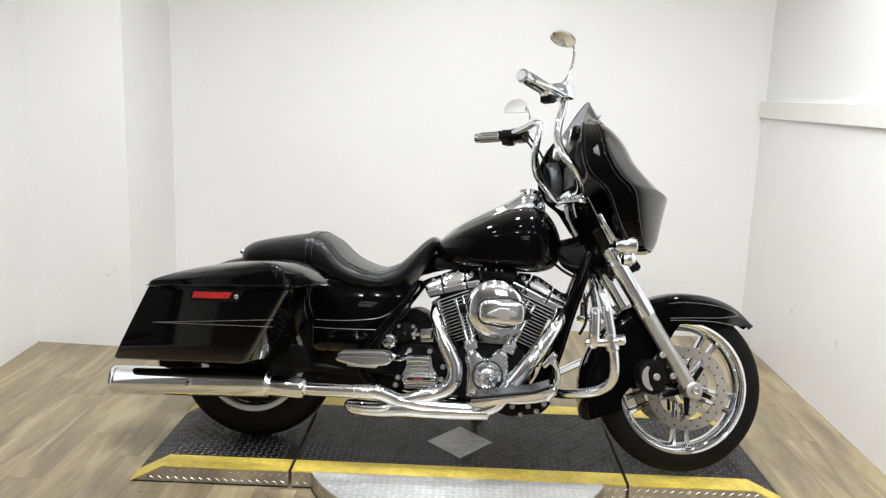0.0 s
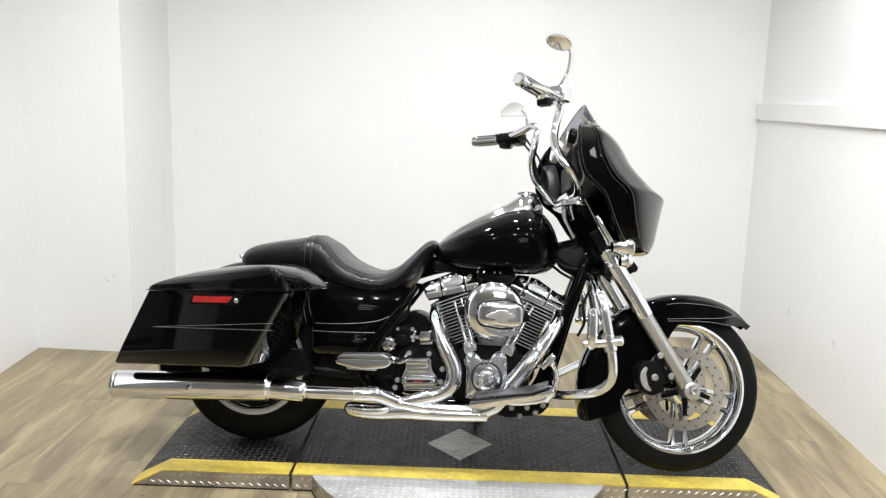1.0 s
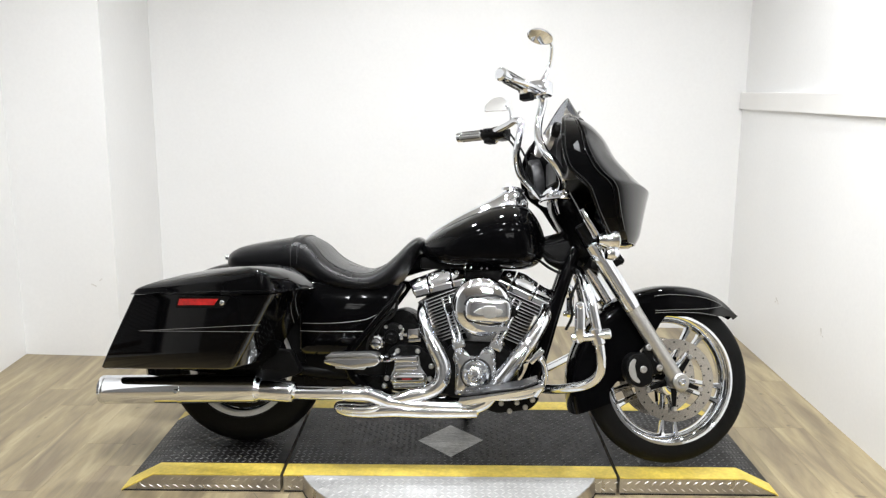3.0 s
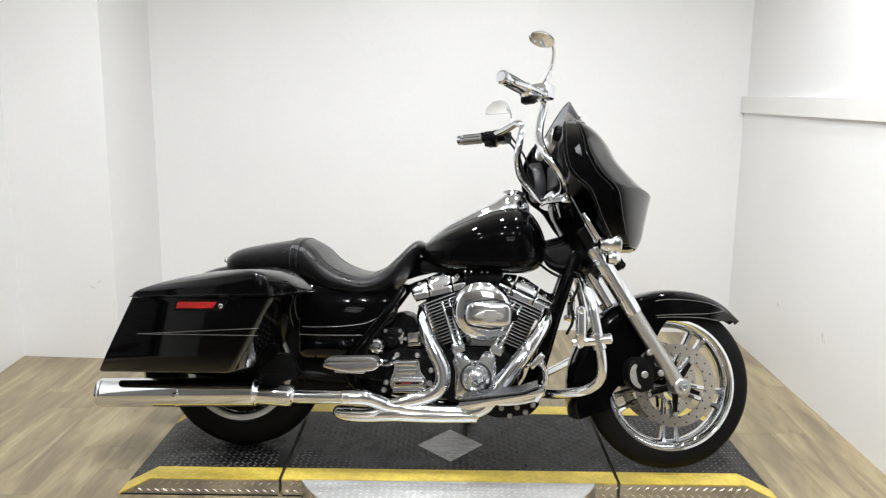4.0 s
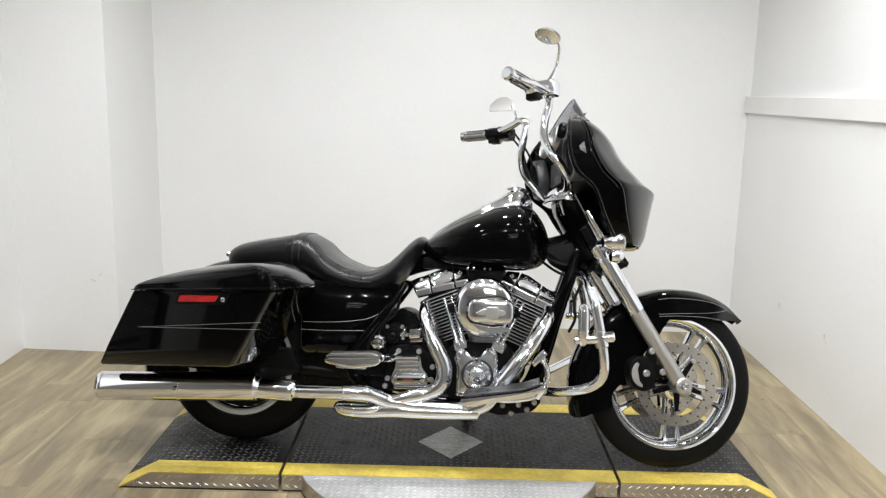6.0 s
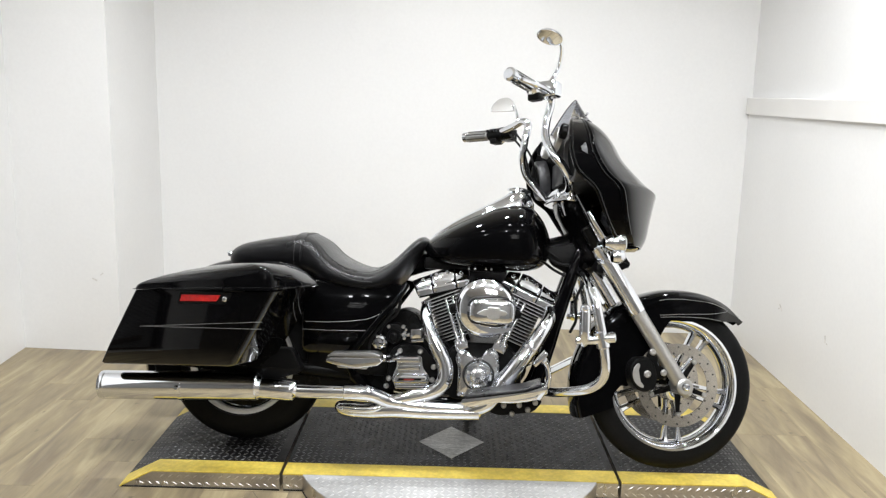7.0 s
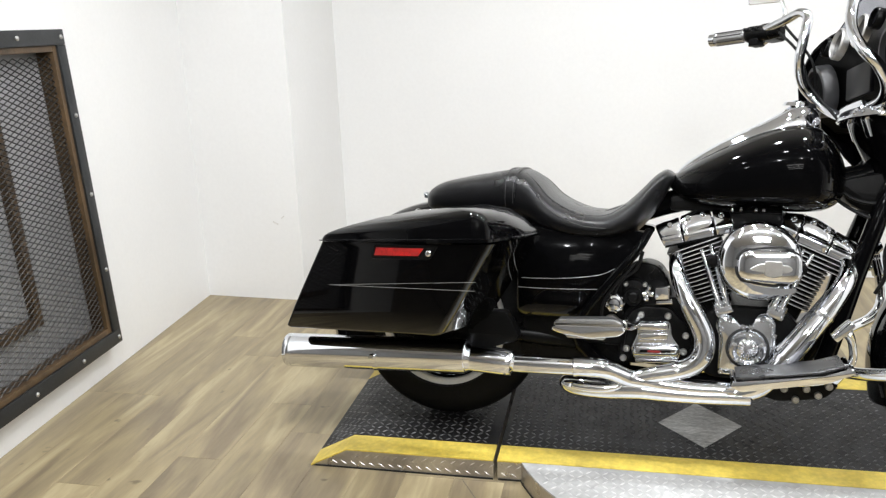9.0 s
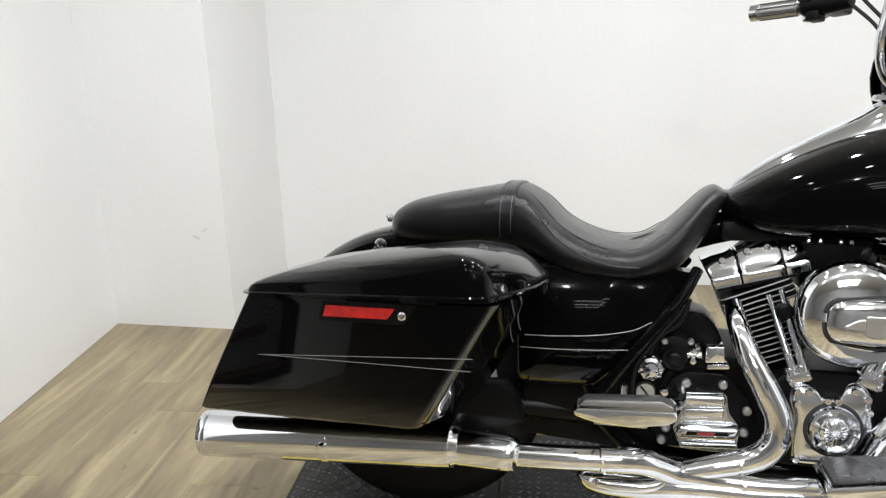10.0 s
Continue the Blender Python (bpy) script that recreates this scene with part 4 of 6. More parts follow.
for s in (-1, 1):
    P("riser", tube(B(), [(1.176, s * 0.045, 0.99), (1.20, s * 0.045, 0.92)], 0.02, 16, 1), CHROME, None, "", True)
    g0, g1 = Vector((0.890, s * 0.477, 1.297)), Vector((0.980, s * 0.377, 1.291))
    d = (g1 - g0).normalized()
    prof = [0.0205 if k % 2 else 0.0185 for k in range(12)]
    grip = P("grip", tube(B(), [g0, g0 + d * 0.012] + [g0 + d * (0.014 + 0.009 * k) for k in range(12)], [0.019, 0.0215] + prof, 18, 1), SILVER if s > 0 else CHROME, None, "ribbed silver grip" if s > 0 else "chrome grip with ribbing", True)
    P("grip_cap", tube(B(), [g0 - d * 0.012, g0 + d * 0.006], 0.022, 18, 1), CHROME, grip, "", True)
    up_ = Vector((0, 0, 1))
    out_ = d.cross(up_).normalized()
    for k in range(7):
        a = radians(360 / 7 * k + 10)
        q = (out_ * math.cos(a) + out_.cross(d) * math.sin(a)) * 0.0208
        P("grip_rib", tube(B(), [g0 + d * 0.010 + q, g0 + d * 0.060 + q, g0 + d * 0.112 + q], 0.0016, 6, 1), GRIPR, grip, "", True)
    sw = g1 + d * 0.02
    P("switch_housing", tube(B(), [g1 - d * 0.012, g1, sw + d * 0.03, sw + d * (0.04 if s < 0 else 0.085)], [0.022, 0.027, 0.026, 0.02], 18, 2), CHROME if s < 0 else BLACKSATIN, None, "switch housing on the bar", True)
    for k in range(3):
        q = g1 + d * (0.0 + 0.02 * k)
        P("switch_button", box(B(), -0.006, 0.006, -0.006, 0.006, -0.004, 0.006, 0.002, m=Matrix.Translation(q + Vector((-0.022, s * -0.012, 0.012)))), BLACKSATIN, None, "", True)
    mc = sw + d * 0.030 + Vector((0.028, s * 0.014, 0.004))
    P("master_cylinder", box(B(), -0.036, 0.036, -0.026, 0.026, -0.026, 0.026, 0.010, 3, m=Matrix.Translation(mc) @ pose(0, 0, 0, 0, 0, s * 42)), CHROME if s < 0 else BLACKSATIN, None, "lever bracket on the bar", True)
    blk = P("switch_block", box(B(), -0.020, 0.022, -0.016, 0.016, -0.040, -0.012, 0.005, 2, m=Matrix.Translation(g1 + d * 0.02) @ pose(0, 0, 0, 0, 0, s * 42)), WRINKLE, None, "black lower switch block", True)
    for k in range(3 if s < 0 else 0):
        P("switch_key", box(B(), -0.005, 0.005, -0.004, 0.004, -0.005, 0.005, 0.0015, m=Matrix.Translation(g1 + d * (0.008 + 0.014 * k) + Vector((-0.016, -0.020, -0.022 + 0.012 * (k % 2))))), SATIN, blk, "", True)
    tip = g0 + Vector((0.03, s * 0.02, -0.018)) if s < 0 else g0 + Vector((0.092, -0.072, -0.030))
    P("lever", tube(B(), [mc + Vector((0.0, s * 0.02, -0.012)), mc + Vector((-0.01, s * 0.05, -0.02)), (mc + tip) / 2 + Vector((0.012, s * 0.03, -0.014)), tip], [0.009, 0.008, 0.007, 0.008], 10, 5), CHROME, None, "chrome lever", True)
    # mirror
    if s < 0:
        P("mirror_stem", tube(B(), [mc + Vector((0.0, 0, 0.015)), Vector((1.072, -0.345, 1.37)), Vector((1.070, -0.390, 1.425)), Vector((1.045, -0.425, 1.440))], [0.009, 0.0065, 0.006, 0.006], 12, 5), CHROME, None, "chrome mirror stem", True)
        m = Matrix.Translation((1.020, -0.432, 1.445)) @ pose(0, 0, 0, 0, -40, 62) @ pose(0, 0, 0, 0, -90, 0) @ pose(0, 0, 0, 0, 0, -22) @ Matrix.Diagonal((0.52, 0.86, 1, 1))
        hd = P("mirror_shell", lathe(B(), [(0.0, -0.022), (0.03, -0.020), (0.047, -0.008), (0.05, 0.004), (0.046, 0.006)], m, 32), CHROME, None, "oval chrome mirror", True)
        P("mirror_glass", lathe(B(), [(0.046, 0.0058), (0.0, 0.0058)], m, 32), MIRRORM, hd, "", True)
    else:
        P("mirror_stem", tube(B(), [mc + Vector((0.0, 0, 0.015)), Vector((1.090, 0.40, 1.36)), Vector((1.086, 0.415, 1.41)), Vector((1.074, 0.42, 1.435))], [0.009, 0.0065, 0.006, 0.006], 12, 5), CHROME, None, "chrome mirror stem", True)
        half = rounded([(0.978, 1.400), (0.983, 1.428), (1.015, 1.462), (1.055, 1.470), (1.082, 1.448), (1.088, 1.412)], 0.018, 5)
        hd = P("mirror_shell", dome(B(), half, ((0.452, 0.55), (0.445, 0.85), (0.432, 1.0), (0.424, 1.0), (0.4225, 0.97)), (1.035, 1.43)), CHROME, None, "half-moon chrome mirror", True)
        P("mirror_glass", dome(B(), half, ((0.4232, 0.955), (0.4220, 0.955)), (1.035, 1.43)), MIRRORM, hd, "", True)
# cables
for pts in ([(1.05, 0.26, 1.29), (1.11, 0.19, 1.17), (1.14, 0.20, 1.06), (1.2, 0.08, 0.95)],
            [(1.04, 0.29, 1.28), (1.085, 0.23, 1.20), (1.115, 0.21, 1.10), (1.17, 0.12, 0.98)]):
    P("cable", tube(B(), pts, 0.0045, 8, 6), WIRE, None, "", True)

# --- tank and console ---
TXS = (0.688, 0.72, 0.78, 0.86, 0.95, 1.03, 1.085, 1.122, 1.145, 1.158)
TT = (0.800, 0.825, 0.865, 0.908, 0.946, 0.962, 0.947, 0.908, 0.865, 0.826)
TB = (0.768, 0.738, 0.720, 0.713, 0.711, 0.710, 0.713, 0.726, 0.748, 0.790)
TW = (0.055, 0.095, 0.135, 0.165, 0.182, 0.187, 0.175, 0.145, 0.105, 0.045)


def tank_section(x, top, bot, w):
    ring = []
    mid = bot + (top - bot) * 0.42
    for k in range(32):
        a = 2 * math.pi * k / 32
        c, s = math.cos(a), math.sin(a)
        e = 2 / 2.35 if s > 0 else 2 / 3.2
        y = w * math.copysign(abs(c) ** e, c)
        z = mid + (top - mid if s > 0 else mid - bot) * math.copysign(abs(s) ** e, s)
        ring.append(Vector((x, y, z)))
    return ring


def skin(rings, sub=4):
    cols = [spline([r[j] for r in rings], sub) for j in range(len(rings[0]))]
    return [[cols[j][k] for j in range(len(rings[0]))] for k in range(len(cols[0]))]


P("fuel_tank", loft(B(), skin([tank_section(*q) for q in zip(TXS, TT, TB, TW)])), GLOSS, None, "glossy black teardrop fuel tank", angle=60)
CXS = (0.700, 0.73, 0.80, 0.88, 0.96, 1.005, 1.05, 1.075, 1.09)
CT = (0.812, 0.845, 0.894, 0.938, 0.980, 1.008, 1.012, 0.995, 0.962)
CW = (0.024, 0.042, 0.058, 0.070, 0.080, 0.082, 0.078, 0.060, 0.025)
rings = []
for x, top, w in zip(CXS, CT, CW):
    base = interp(x, TXS, TT) - 0.012
    rings.append([Vector((x, w * math.cos(a), base + (top - base) * max(0, math.sin(a)) ** 0.7 if math.sin(a) > 0 else base)) for a in [2 * math.pi * k / 20 for k in range(20)]])
console = P("tank_console", loft(B(), skin(rings, 3)), CHROME, None, "polished chrome tank console", angle=60)
P("filler_door", lathe(B(), [(0, 0.018), (0.02, 0.017), (0.036, 0.010), (0.040, 0.0), (0, 0)], pose(1.03, 0, 1.006, 0, 6, 0) @ Matrix.Diagonal((1.15, 1, 1, 1)), 32), CHROME, console, "chrome fuel filler door")

# --- seat ---
SX = (-0.060, -0.045, -0.01, 0.06, 0.14, 0.21, 0.25, 0.295, 0.345, 0.40, 0.45, 0.50, 0.55, 0.60, 0.645, 0.675, 0.700)
ST = (0.735, 0.752, 0.770, 0.787, 0.802, 0.814, 0.815, 0.790, 0.742, 0.712, 0.697, 0.692, 0.712, 0.757, 0.805, 0.822, 0.810)
SB = (0.690, 0.676, 0.668, 0.664, 0.662, 0.660, 0.654, 0.642, 0.622, 0.613, 0.611, 0.612, 0.620, 0.638, 0.690, 0.745, 0.790)
SW = (0.070, 0.105, 0.128, 0.142, 0.150, 0.158, 0.166, 0.182, 0.195, 0.200, 0.200, 0.197, 0.190, 0.168, 0.130, 0.100, 0.060)


def seat_section(x, top, bot, w, dish=0.0):
    ring = []
    n = 36
    mid = bot + (top - bot) * 0.45
    for k in range(n):
        a = 2 * math.pi * k / n
        c, s = math.cos(a), math.sin(a)
        e = 2 / 2.7
        y = w * math.copysign(abs(c) ** e, c)
        z = mid + (top - mid if s > 0 else mid - bot) * math.copysign(abs(s) ** e, s)
        ring.append(Vector((x, y, z)))
    return ring


seat_rings = [seat_section(*q) for q in zip(SX, ST, SB, SW)]
seat = P("rider_seat", loft(B(), skin(seat_rings[5:], 4)), VINYL, None, "smooth black vinyl two-up seat", angle=70)
P("passenger_seat", loft(B(), skin(seat_rings[:6] + [[Vector((p.x - 0.002, p.y * 0.985, 0.7 + (p.z - 0.7) * 0.985)) for p in seat_rings[6]]], 4)), VINYL, seat, "black vinyl pillion pad", angle=70)
# strap over the seat with a row of stitches near each edge
strap_path = [Vector(q) for q in seat_section(0.228, 0.8165, 0.672, 0.1625)]
strap_path = strap_path[-5:] + strap_path[:24]


def strap_band(x0, x1, lift):
    rings = []
    for p in strap_path:
        c = Vector((p.x, 0, 0.745))
        q = p + (p - c).normalized() * lift
        rings.append([(p.x + x0, p.y, p.z), (p.x + x1, p.y, p.z), (p.x + x1, q.y, q.z), (p.x + x0, q.y, q.z)])
    return loft(B(), rings)


P("seat_strap", strap_band(-0.017, 0.017, 0.0030), VINYL, seat, "black strap across the seat")
P("strap_stitching", strap_band(-0.0125, -0.0112, 0.0036), STITCH, seat)
P("strap_stitching", strap_band(0.0112, 0.0125, 0.0036), STITCH, seat)
# two seams along each flank, lying on the seat's skin
for s in (-1, 1):
    for seam in (((0.268, 0.86), (0.30, 0.80), (0.345, 0.72), (0.40, 0.64), (0.46, 0.55), (0.52, 0.46)),
                 ((0.262, 0.97), (0.30, 0.94), (0.345, 0.92), (0.40, 0.90), (0.46, 0.88), (0.52, 0.88), (0.57, 0.90))):
        pts = []
        for x, h in seam:
            bot, top, w = interp(x, SX, SB), interp(x, SX, ST), interp(x, SX, SW)
            up = max(0.0, (h - 0.45) / 0.55)
            side = (1 - up ** 2.7) ** (1 / 2.7)
            pts.append((x, s * (w * side + 0.0014), bot + (top - bot) * h + 0.0012 * up))
        P("stitching", tube(B(), pts, 0.0012, 6, 5), STITCH, seat)
P("seat_clip", lathe(B(), [(0, 0), (0.009, 0), (0.011, 0.008), (0.006, 0.016), (0, 0.017)], pose(-0.066, -0.045, 0.722, 0, -60, 0), 16), CHROME, seat, "small chrome seat clip")
P("luggage_stud", lathe(B(), [(0, -0.03), (0.006, -0.03), (0.006, 0.0), (0.0135, 0.001), (0.0145, 0.006), (0.012, 0.010), (0.007, 0.0105), (0.006, 0.008), (0, 0.008)], ydisc(-0.066, -0.135, 0.673), 24), CHROME, rf, "round chrome luggage stud")
P("stud_arm", tube(B(), [(-0.096, -0.12, 0.643), (-0.078, -0.128, 0.665), (-0.066, -0.130, 0.673)], [0.007, 0.006, 0.006], 10, 3), CHROME, rf)


# --- saddlebags ---
def saddlebag(sgn):
    right = sgn < 0
    zs = (0.350, 0.353, 0.361, 0.42, 0.48, 0.54, 0.595, 0.612)
    rings = []
    for i, z in enumerate(zs):
        t = (z - 0.36) / 0.25
        xr = -0.384 + 0.144 * t
        xf0 = 0.148 + 0.144 * t
        ins = (0.024, 0.010, 0.002, 0, 0, 0, 0, 0)[i]
        tuck = 0.022 * (1 - t)
        yo = lambda x: -(0.520 + 0.20 * x) + tuck
        yi = -0.285
        pts = [(xr + ins, yi - ins), (xr + ins, yo(xr) + ins), (xf0 - 0.026 - ins, yo(xf0 - 0.026) + ins), (xf0 - 0.010 - ins, yo(xf0 - 0.026) + 0.016), (xf0 + 0.030 - ins, -0.42), (xf0 + 0.060 - ins, yi - ins)]
        ring = rounded(pts, 0.010, 4)
        rings.append([(x, sgn * -y, z + (0.075 - 0.025 * t) * (x + 0.2)) for x, y in ring])
    body = P("saddlebag", loft(B(), rings), GLOSS, None, "glossy black hard saddlebag with fine silver stripes", angle=45)
    # lid
    lr = []
    xa, xb = -0.252, 0.325

    def lid_outline(grow):
        yo = lambda x: -(0.524 + 0.20 * x)
        return rounded([(xa - grow, -0.283 + grow), (xa - grow, yo(xa) - grow), (0.258 + grow, yo(0.258) - grow), (xb + grow, -0.43 - grow), (xb + grow + 0.03, -0.283 + grow)], 0.035, 5)

    top = lambda x: interp(x, (xa, -0.225, -0.1, 0.0, 0.1, 0.185, 0.238, 0.276, 0.309, 0.336), (0.628, 0.640, 0.676, 0.699, 0.714, 0.722, 0.721, 0.711, 0.690, 0.665))
    seam = lambda x: 0.614 + 0.055 * (x + 0.2)
    cx, cy = 0.08, -0.42
    for s, k, grow in ((0.0, 1.0, -0.004), (0.0, 1.0, 0.004), (0.10, 1.0, 0.004), (0.13, 1.0, -0.002), (0.38, 0.992, -0.002), (0.60, 0.972, 0), (0.78, 0.935, 0), (0.90, 0.87, 0), (0.97, 0.75, 0), (1.0, 0.5, 0), (1.004, 0.2, 0)):
        ring = []
        for x, y in lid_outline(grow):
            X, Y = cx + (x - cx) * k, cy + (y - cy) * k
            ring.append((X, sgn * -Y, seam(X) + max(top(X) - seam(X), 0.016) * s))
        lr.append(ring)
    P("lid", loft(B(), lr), GLOSS, body, "", angle=50)
    yo = lambda x, z: sgn * ((0.520 + 0.20 * x) - 0.022 * (1 - (z - 0.36 - 0.075 * (x + 0.2)) / (0.25 - 0.025 * (x + 0.2))))
    f = lambda x, z, o: (x, yo(x, z) + sgn * o, z)
    bm = B()
    o2 = [(-0.064, 0.584), (0.072, 0.592), (0.088, 0.613), (-0.057, 0.606)]
    loft(bm, [[f(x, z, 0.0005) for x, z in o2], [f(x, z, 0.004) for x, z in o2]])
    P("reflector", bm, REDLENS, body, "red side reflector")
    bm = B()
    o3 = rounded([(-0.076, 0.574), (0.104, 0.583), (0.132, 0.624), (-0.064, 0.614)], 0.008, 3)
    loft(bm, [[f(x, z, -0.004) for x, z in o3], [f(x, z, 0.0012) for x, z in o3]])
    P("reflector_bezel", bm, BLACKSATIN, body)
    bm = B()
    m = pose(0.102, yo(0.102, 0.601) + sgn * 0.001, 0.601, 90 if right else -90, 0, 0)
    P("lock", lathe(bm, [(0, 0), (0.008, 0), (0.008, 0.003), (0.005, 0.005), (0, 0.0045)], m, 16), CHROME, body, "round chrome lock")
    bm = B()
    for a, b in (((-0.222, 0.486), (0.238, 0.536)), ((-0.222, 0.486), (0.234, 0.512))):
        n = 12
        tube(bm, [Vector(f(a[0] + (b[0] - a[0]) * k / n, a[1] + (b[1] - a[1]) * k / n, 0.0012)) for k in range(n + 1)], [0.0003] + [0.0006] * n, 6, 1)
    P("pinstripe", bm, STRIPE, body)
    P("latch", box(B(), 0.10, 0.17, -0.006, 0.006, -0.006, 0.006, 0.003, m=Matrix.Translation((0, yo(0.14, 0.61) + sgn * 0.002, 0.634))), BLACKSATIN, body, "")


saddlebag(-1)
saddlebag(1)
for s in (-1, 1):
    P("saddlebag_support", slab(B(), rounded([(-0.27, 0.335), (0.20, 0.295), (0.30, 0.33), (0.26, 0.41), (-0.20, 0.40)], 0.02), s * 0.24 if s > 0 else -0.29, 0.29 if s > 0 else -0.24, 0.006, 2), BLACKSATIN, None, "black saddlebag support")


# --- exhaust ---
def muffler(sgn):
    y = sgn * 0.312
    pts = [(-0.424, y, 0.2438), (-0.40, y, 0.245), (-0.13, y, 0.260), (0.125, y, 0.274), (0.142, y, 0.274), (0.165, y, 0.274)]
    mf = P("muffler", tube(B(), pts, [0.0515, 0.0515, 0.0515, 0.0510, 0.048, 0.040], 32, 3, False), CHROME, None, "long chrome muffler")
    P("muffler_tip", lathe(B(), [(0.046, 0.0), (0.0505, 0.0), (0.0518, 0.003), (0.0519, 0.02), (0.0510, 0.022), (0.045, 0.06)], pose(-0.430, y, 0.2432, 0, 86.8, 0), 36, True), CHROME, mf)
    P("muffler_bore", lathe(B(), [(0, 0.045), (0.046, 0.045)], pose(-0.430, y, 0.2432, 0, 86.8, 0), 36), GAPM, mf)
    P("clamp_band", lathe(B(), [(0.0515, -0.007), (0.0535, -0.007), (0.0535, 0.007), (0.0515, 0.007)], pose(-0.128, y, 0.260, 0, 86.8, 0), 36, True), CHROME, mf)
    P("clamp_bolt", lathe(B(), [(0, 0.0), (0.009, 0.0), (0.009, 0.012), (0.006, 0.015), (0, 0.015)], pose(-0.128, y + sgn * 0.050, 0.262, 90 if sgn < 0 else -90, 0, 0), 14), CHROME, mf)
    P("muffler_inlet", tube(B(), [(0.142, y, 0.272), (0.165, y, 0.271), (0.27, y, 0.268), (0.285, y, 0.267)], [0.037, 0.0395, 0.0385, 0.033], 28, 2), CHROME, mf)
    return mf


muffler(-1)
muffler(1)
pipe = P("exhaust_pipe", tube(B(), [(0.275, -0.312, 0.267), (0.38, -0.308, 0.269), (0.462, -0.302, 0.271)], 0.0255, 24, 5), CHROME, None, "chrome exhaust pipe to the muffler")
P("pipe_shield", tube(B(), [(0.458, -0.304, 0.272), (0.50, -0.298, 0.272), (0.540, -0.287, 0.268), (0.575, -0.272, 0.254), (0.608, -0.260, 0.240), (0.65, -0.253, 0.235), (0.70, -0.248, 0.228), (0.78, -0.245, 0.225), (0.885, -0.240, 0.227)], [0.0275, 0.028, 0.0275, 0.026, 0.025, 0.025, 0.022, 0.0215, 0.021], 24, 6), CHROME, pipe, "chrome heat shield over the junction")
P("crossover_pipe", tube(B(), [(0.425, -0.215, 0.200), (0.438, -0.235, 0.200), (0.475, -0.247, 0.200), (0.54, -0.250, 0.200), (0.60, -0.250, 0.206), (0.65, -0.249, 0.209), (0.72, -0.246, 0.207), (0.80, -0.243, 0.208), (0.93, -0.238, 0.214)], [0.021, 0.026, 0.0285, 0.0285, 0.029, 0.029, 0.027, 0.026, 0.025], 24, 6), CHROME, None, "chrome crossover pipe below the junction")
P("loop_shield", tube(B(), [(0.452, -0.272, 0.207), (0.49, -0.275, 0.206), (0.54, -0.275, 0.208), (0.575, -0.271, 0.216), (0.59, -0.266, 0.226)], [0.010, 0.0135, 0.0135, 0.011, 0.007], 16, 6), CHROME, pipe, "slim chrome shield strip")
P("rear_header", tube(B(), [(0.716, -0.14, 0.575), (0.722, -0.195, 0.545), (0.745, -0.225, 0.485), (0.778, -0.235, 0.425), (0.803, -0.238, 0.372), (0.803, -0.24, 0.325), (0.782, -0.243, 0.292), (0.74, -0.246, 0.271), (0.69, -0.250, 0.258), (0.63, -0.256, 0.243)], [0.019, 0.021, 0.024, 0.027, 0.028, 0.028, 0.0275, 0.026, 0.025, 0.022], 24, 6), CHROME, None, "curved chrome rear exhaust header")
P("header_slot", tube(B(), [(0.757, -0.2515, 0.470), (0.772, -0.258, 0.442), (0.786, -0.262, 0.412)], [0.0008, 0.0022, 0.0008], 8, 4), GAPM, pipe, "dark slot in the shield")
P("front_header", tube(B(), [(1.165, -0.13, 0.575), (1.155, -0.18, 0.54), (1.11, -0.215, 0.465), (1.055, -0.235, 0.385), (1.00, -0.24, 0.31), (0.955, -0.24, 0.245), (0.88, -0.237, 0.212)], [0.022, 0.024, 0.027, 0.028, 0.028, 0.026, 0.024], 24, 6), CHROME, None, "chrome front exhaust header")
for k, (x, y, z) in enumerate(((1.098, -0.221, 0.450), (1.010, -0.240, 0.325))):
    P("header_clamp", lathe(B(), [(0.028, -0.005), (0.0305, -0.005), (0.0305, 0.005), (0.028, 0.005)], pose(x, y, z, 0, 34, 14), 28, True), CHROME, pipe)
    P("clamp_screw", lathe(B(), [(0, 0), (0.006, 0), (0.006, 0.008), (0.004, 0.010), (0, 0.010)], ydisc(x + 0.006, y - 0.029, z + 0.004), 10), CHROME, pipe)
P("header_slot", tube(B(), [(1.085, -0.2525, 0.432), (1.060, -0.2620, 0.395), (1.034, -0.2665, 0.357)], [0.0008, 0.0022, 0.0008], 8, 4), GAPM, pipe, "dark slot in the shield")
P("front_header_shield", tube(B(), [(1.125, -0.165, 0.50), (1.06, -0.185, 0.41), (1.0, -0.20, 0.335)], [0.016, 0.018, 0.016], 16, 5), CHROME, None, "chrome heat shield")
for x, y, z, r, turn in ((0.462, -0.302, 0.271, 0.027, 8), (0.487, -0.248, 0.200, 0.0275, 4), (0.735, -0.2465, 0.2705, 0.0255, 4), (0.745, -0.246, 0.2255, 0.0215, 3)):
    P("hose_clamp", lathe(B(), [(r, -0.0045), (r + 0.0018, -0.0045), (r + 0.0018, 0.0045), (r, 0.0045)], pose(x, y, z, 0, 88, turn), 28, True), CHROME, pipe)
    P("clamp_screw", lathe(B(), [(0, 0), (0.005, 0), (0.005, 0.007), (0.003, 0.009), (0, 0.009)], ydisc(x, y - r, z + 0.004), 10), CHROME, pipe)

# --- engine ---
P("crankcase", slab(B(), rounded([(0.80, 0.235), (1.02, 0.235), (1.075, 0.29), (1.06, 0.40), (1.00, 0.45), (0.86, 0.45), (0.80, 0.42)], 0.04), -0.15, 0.15, 0.015, 3), WRINKLE, None, "black engine crankcase")


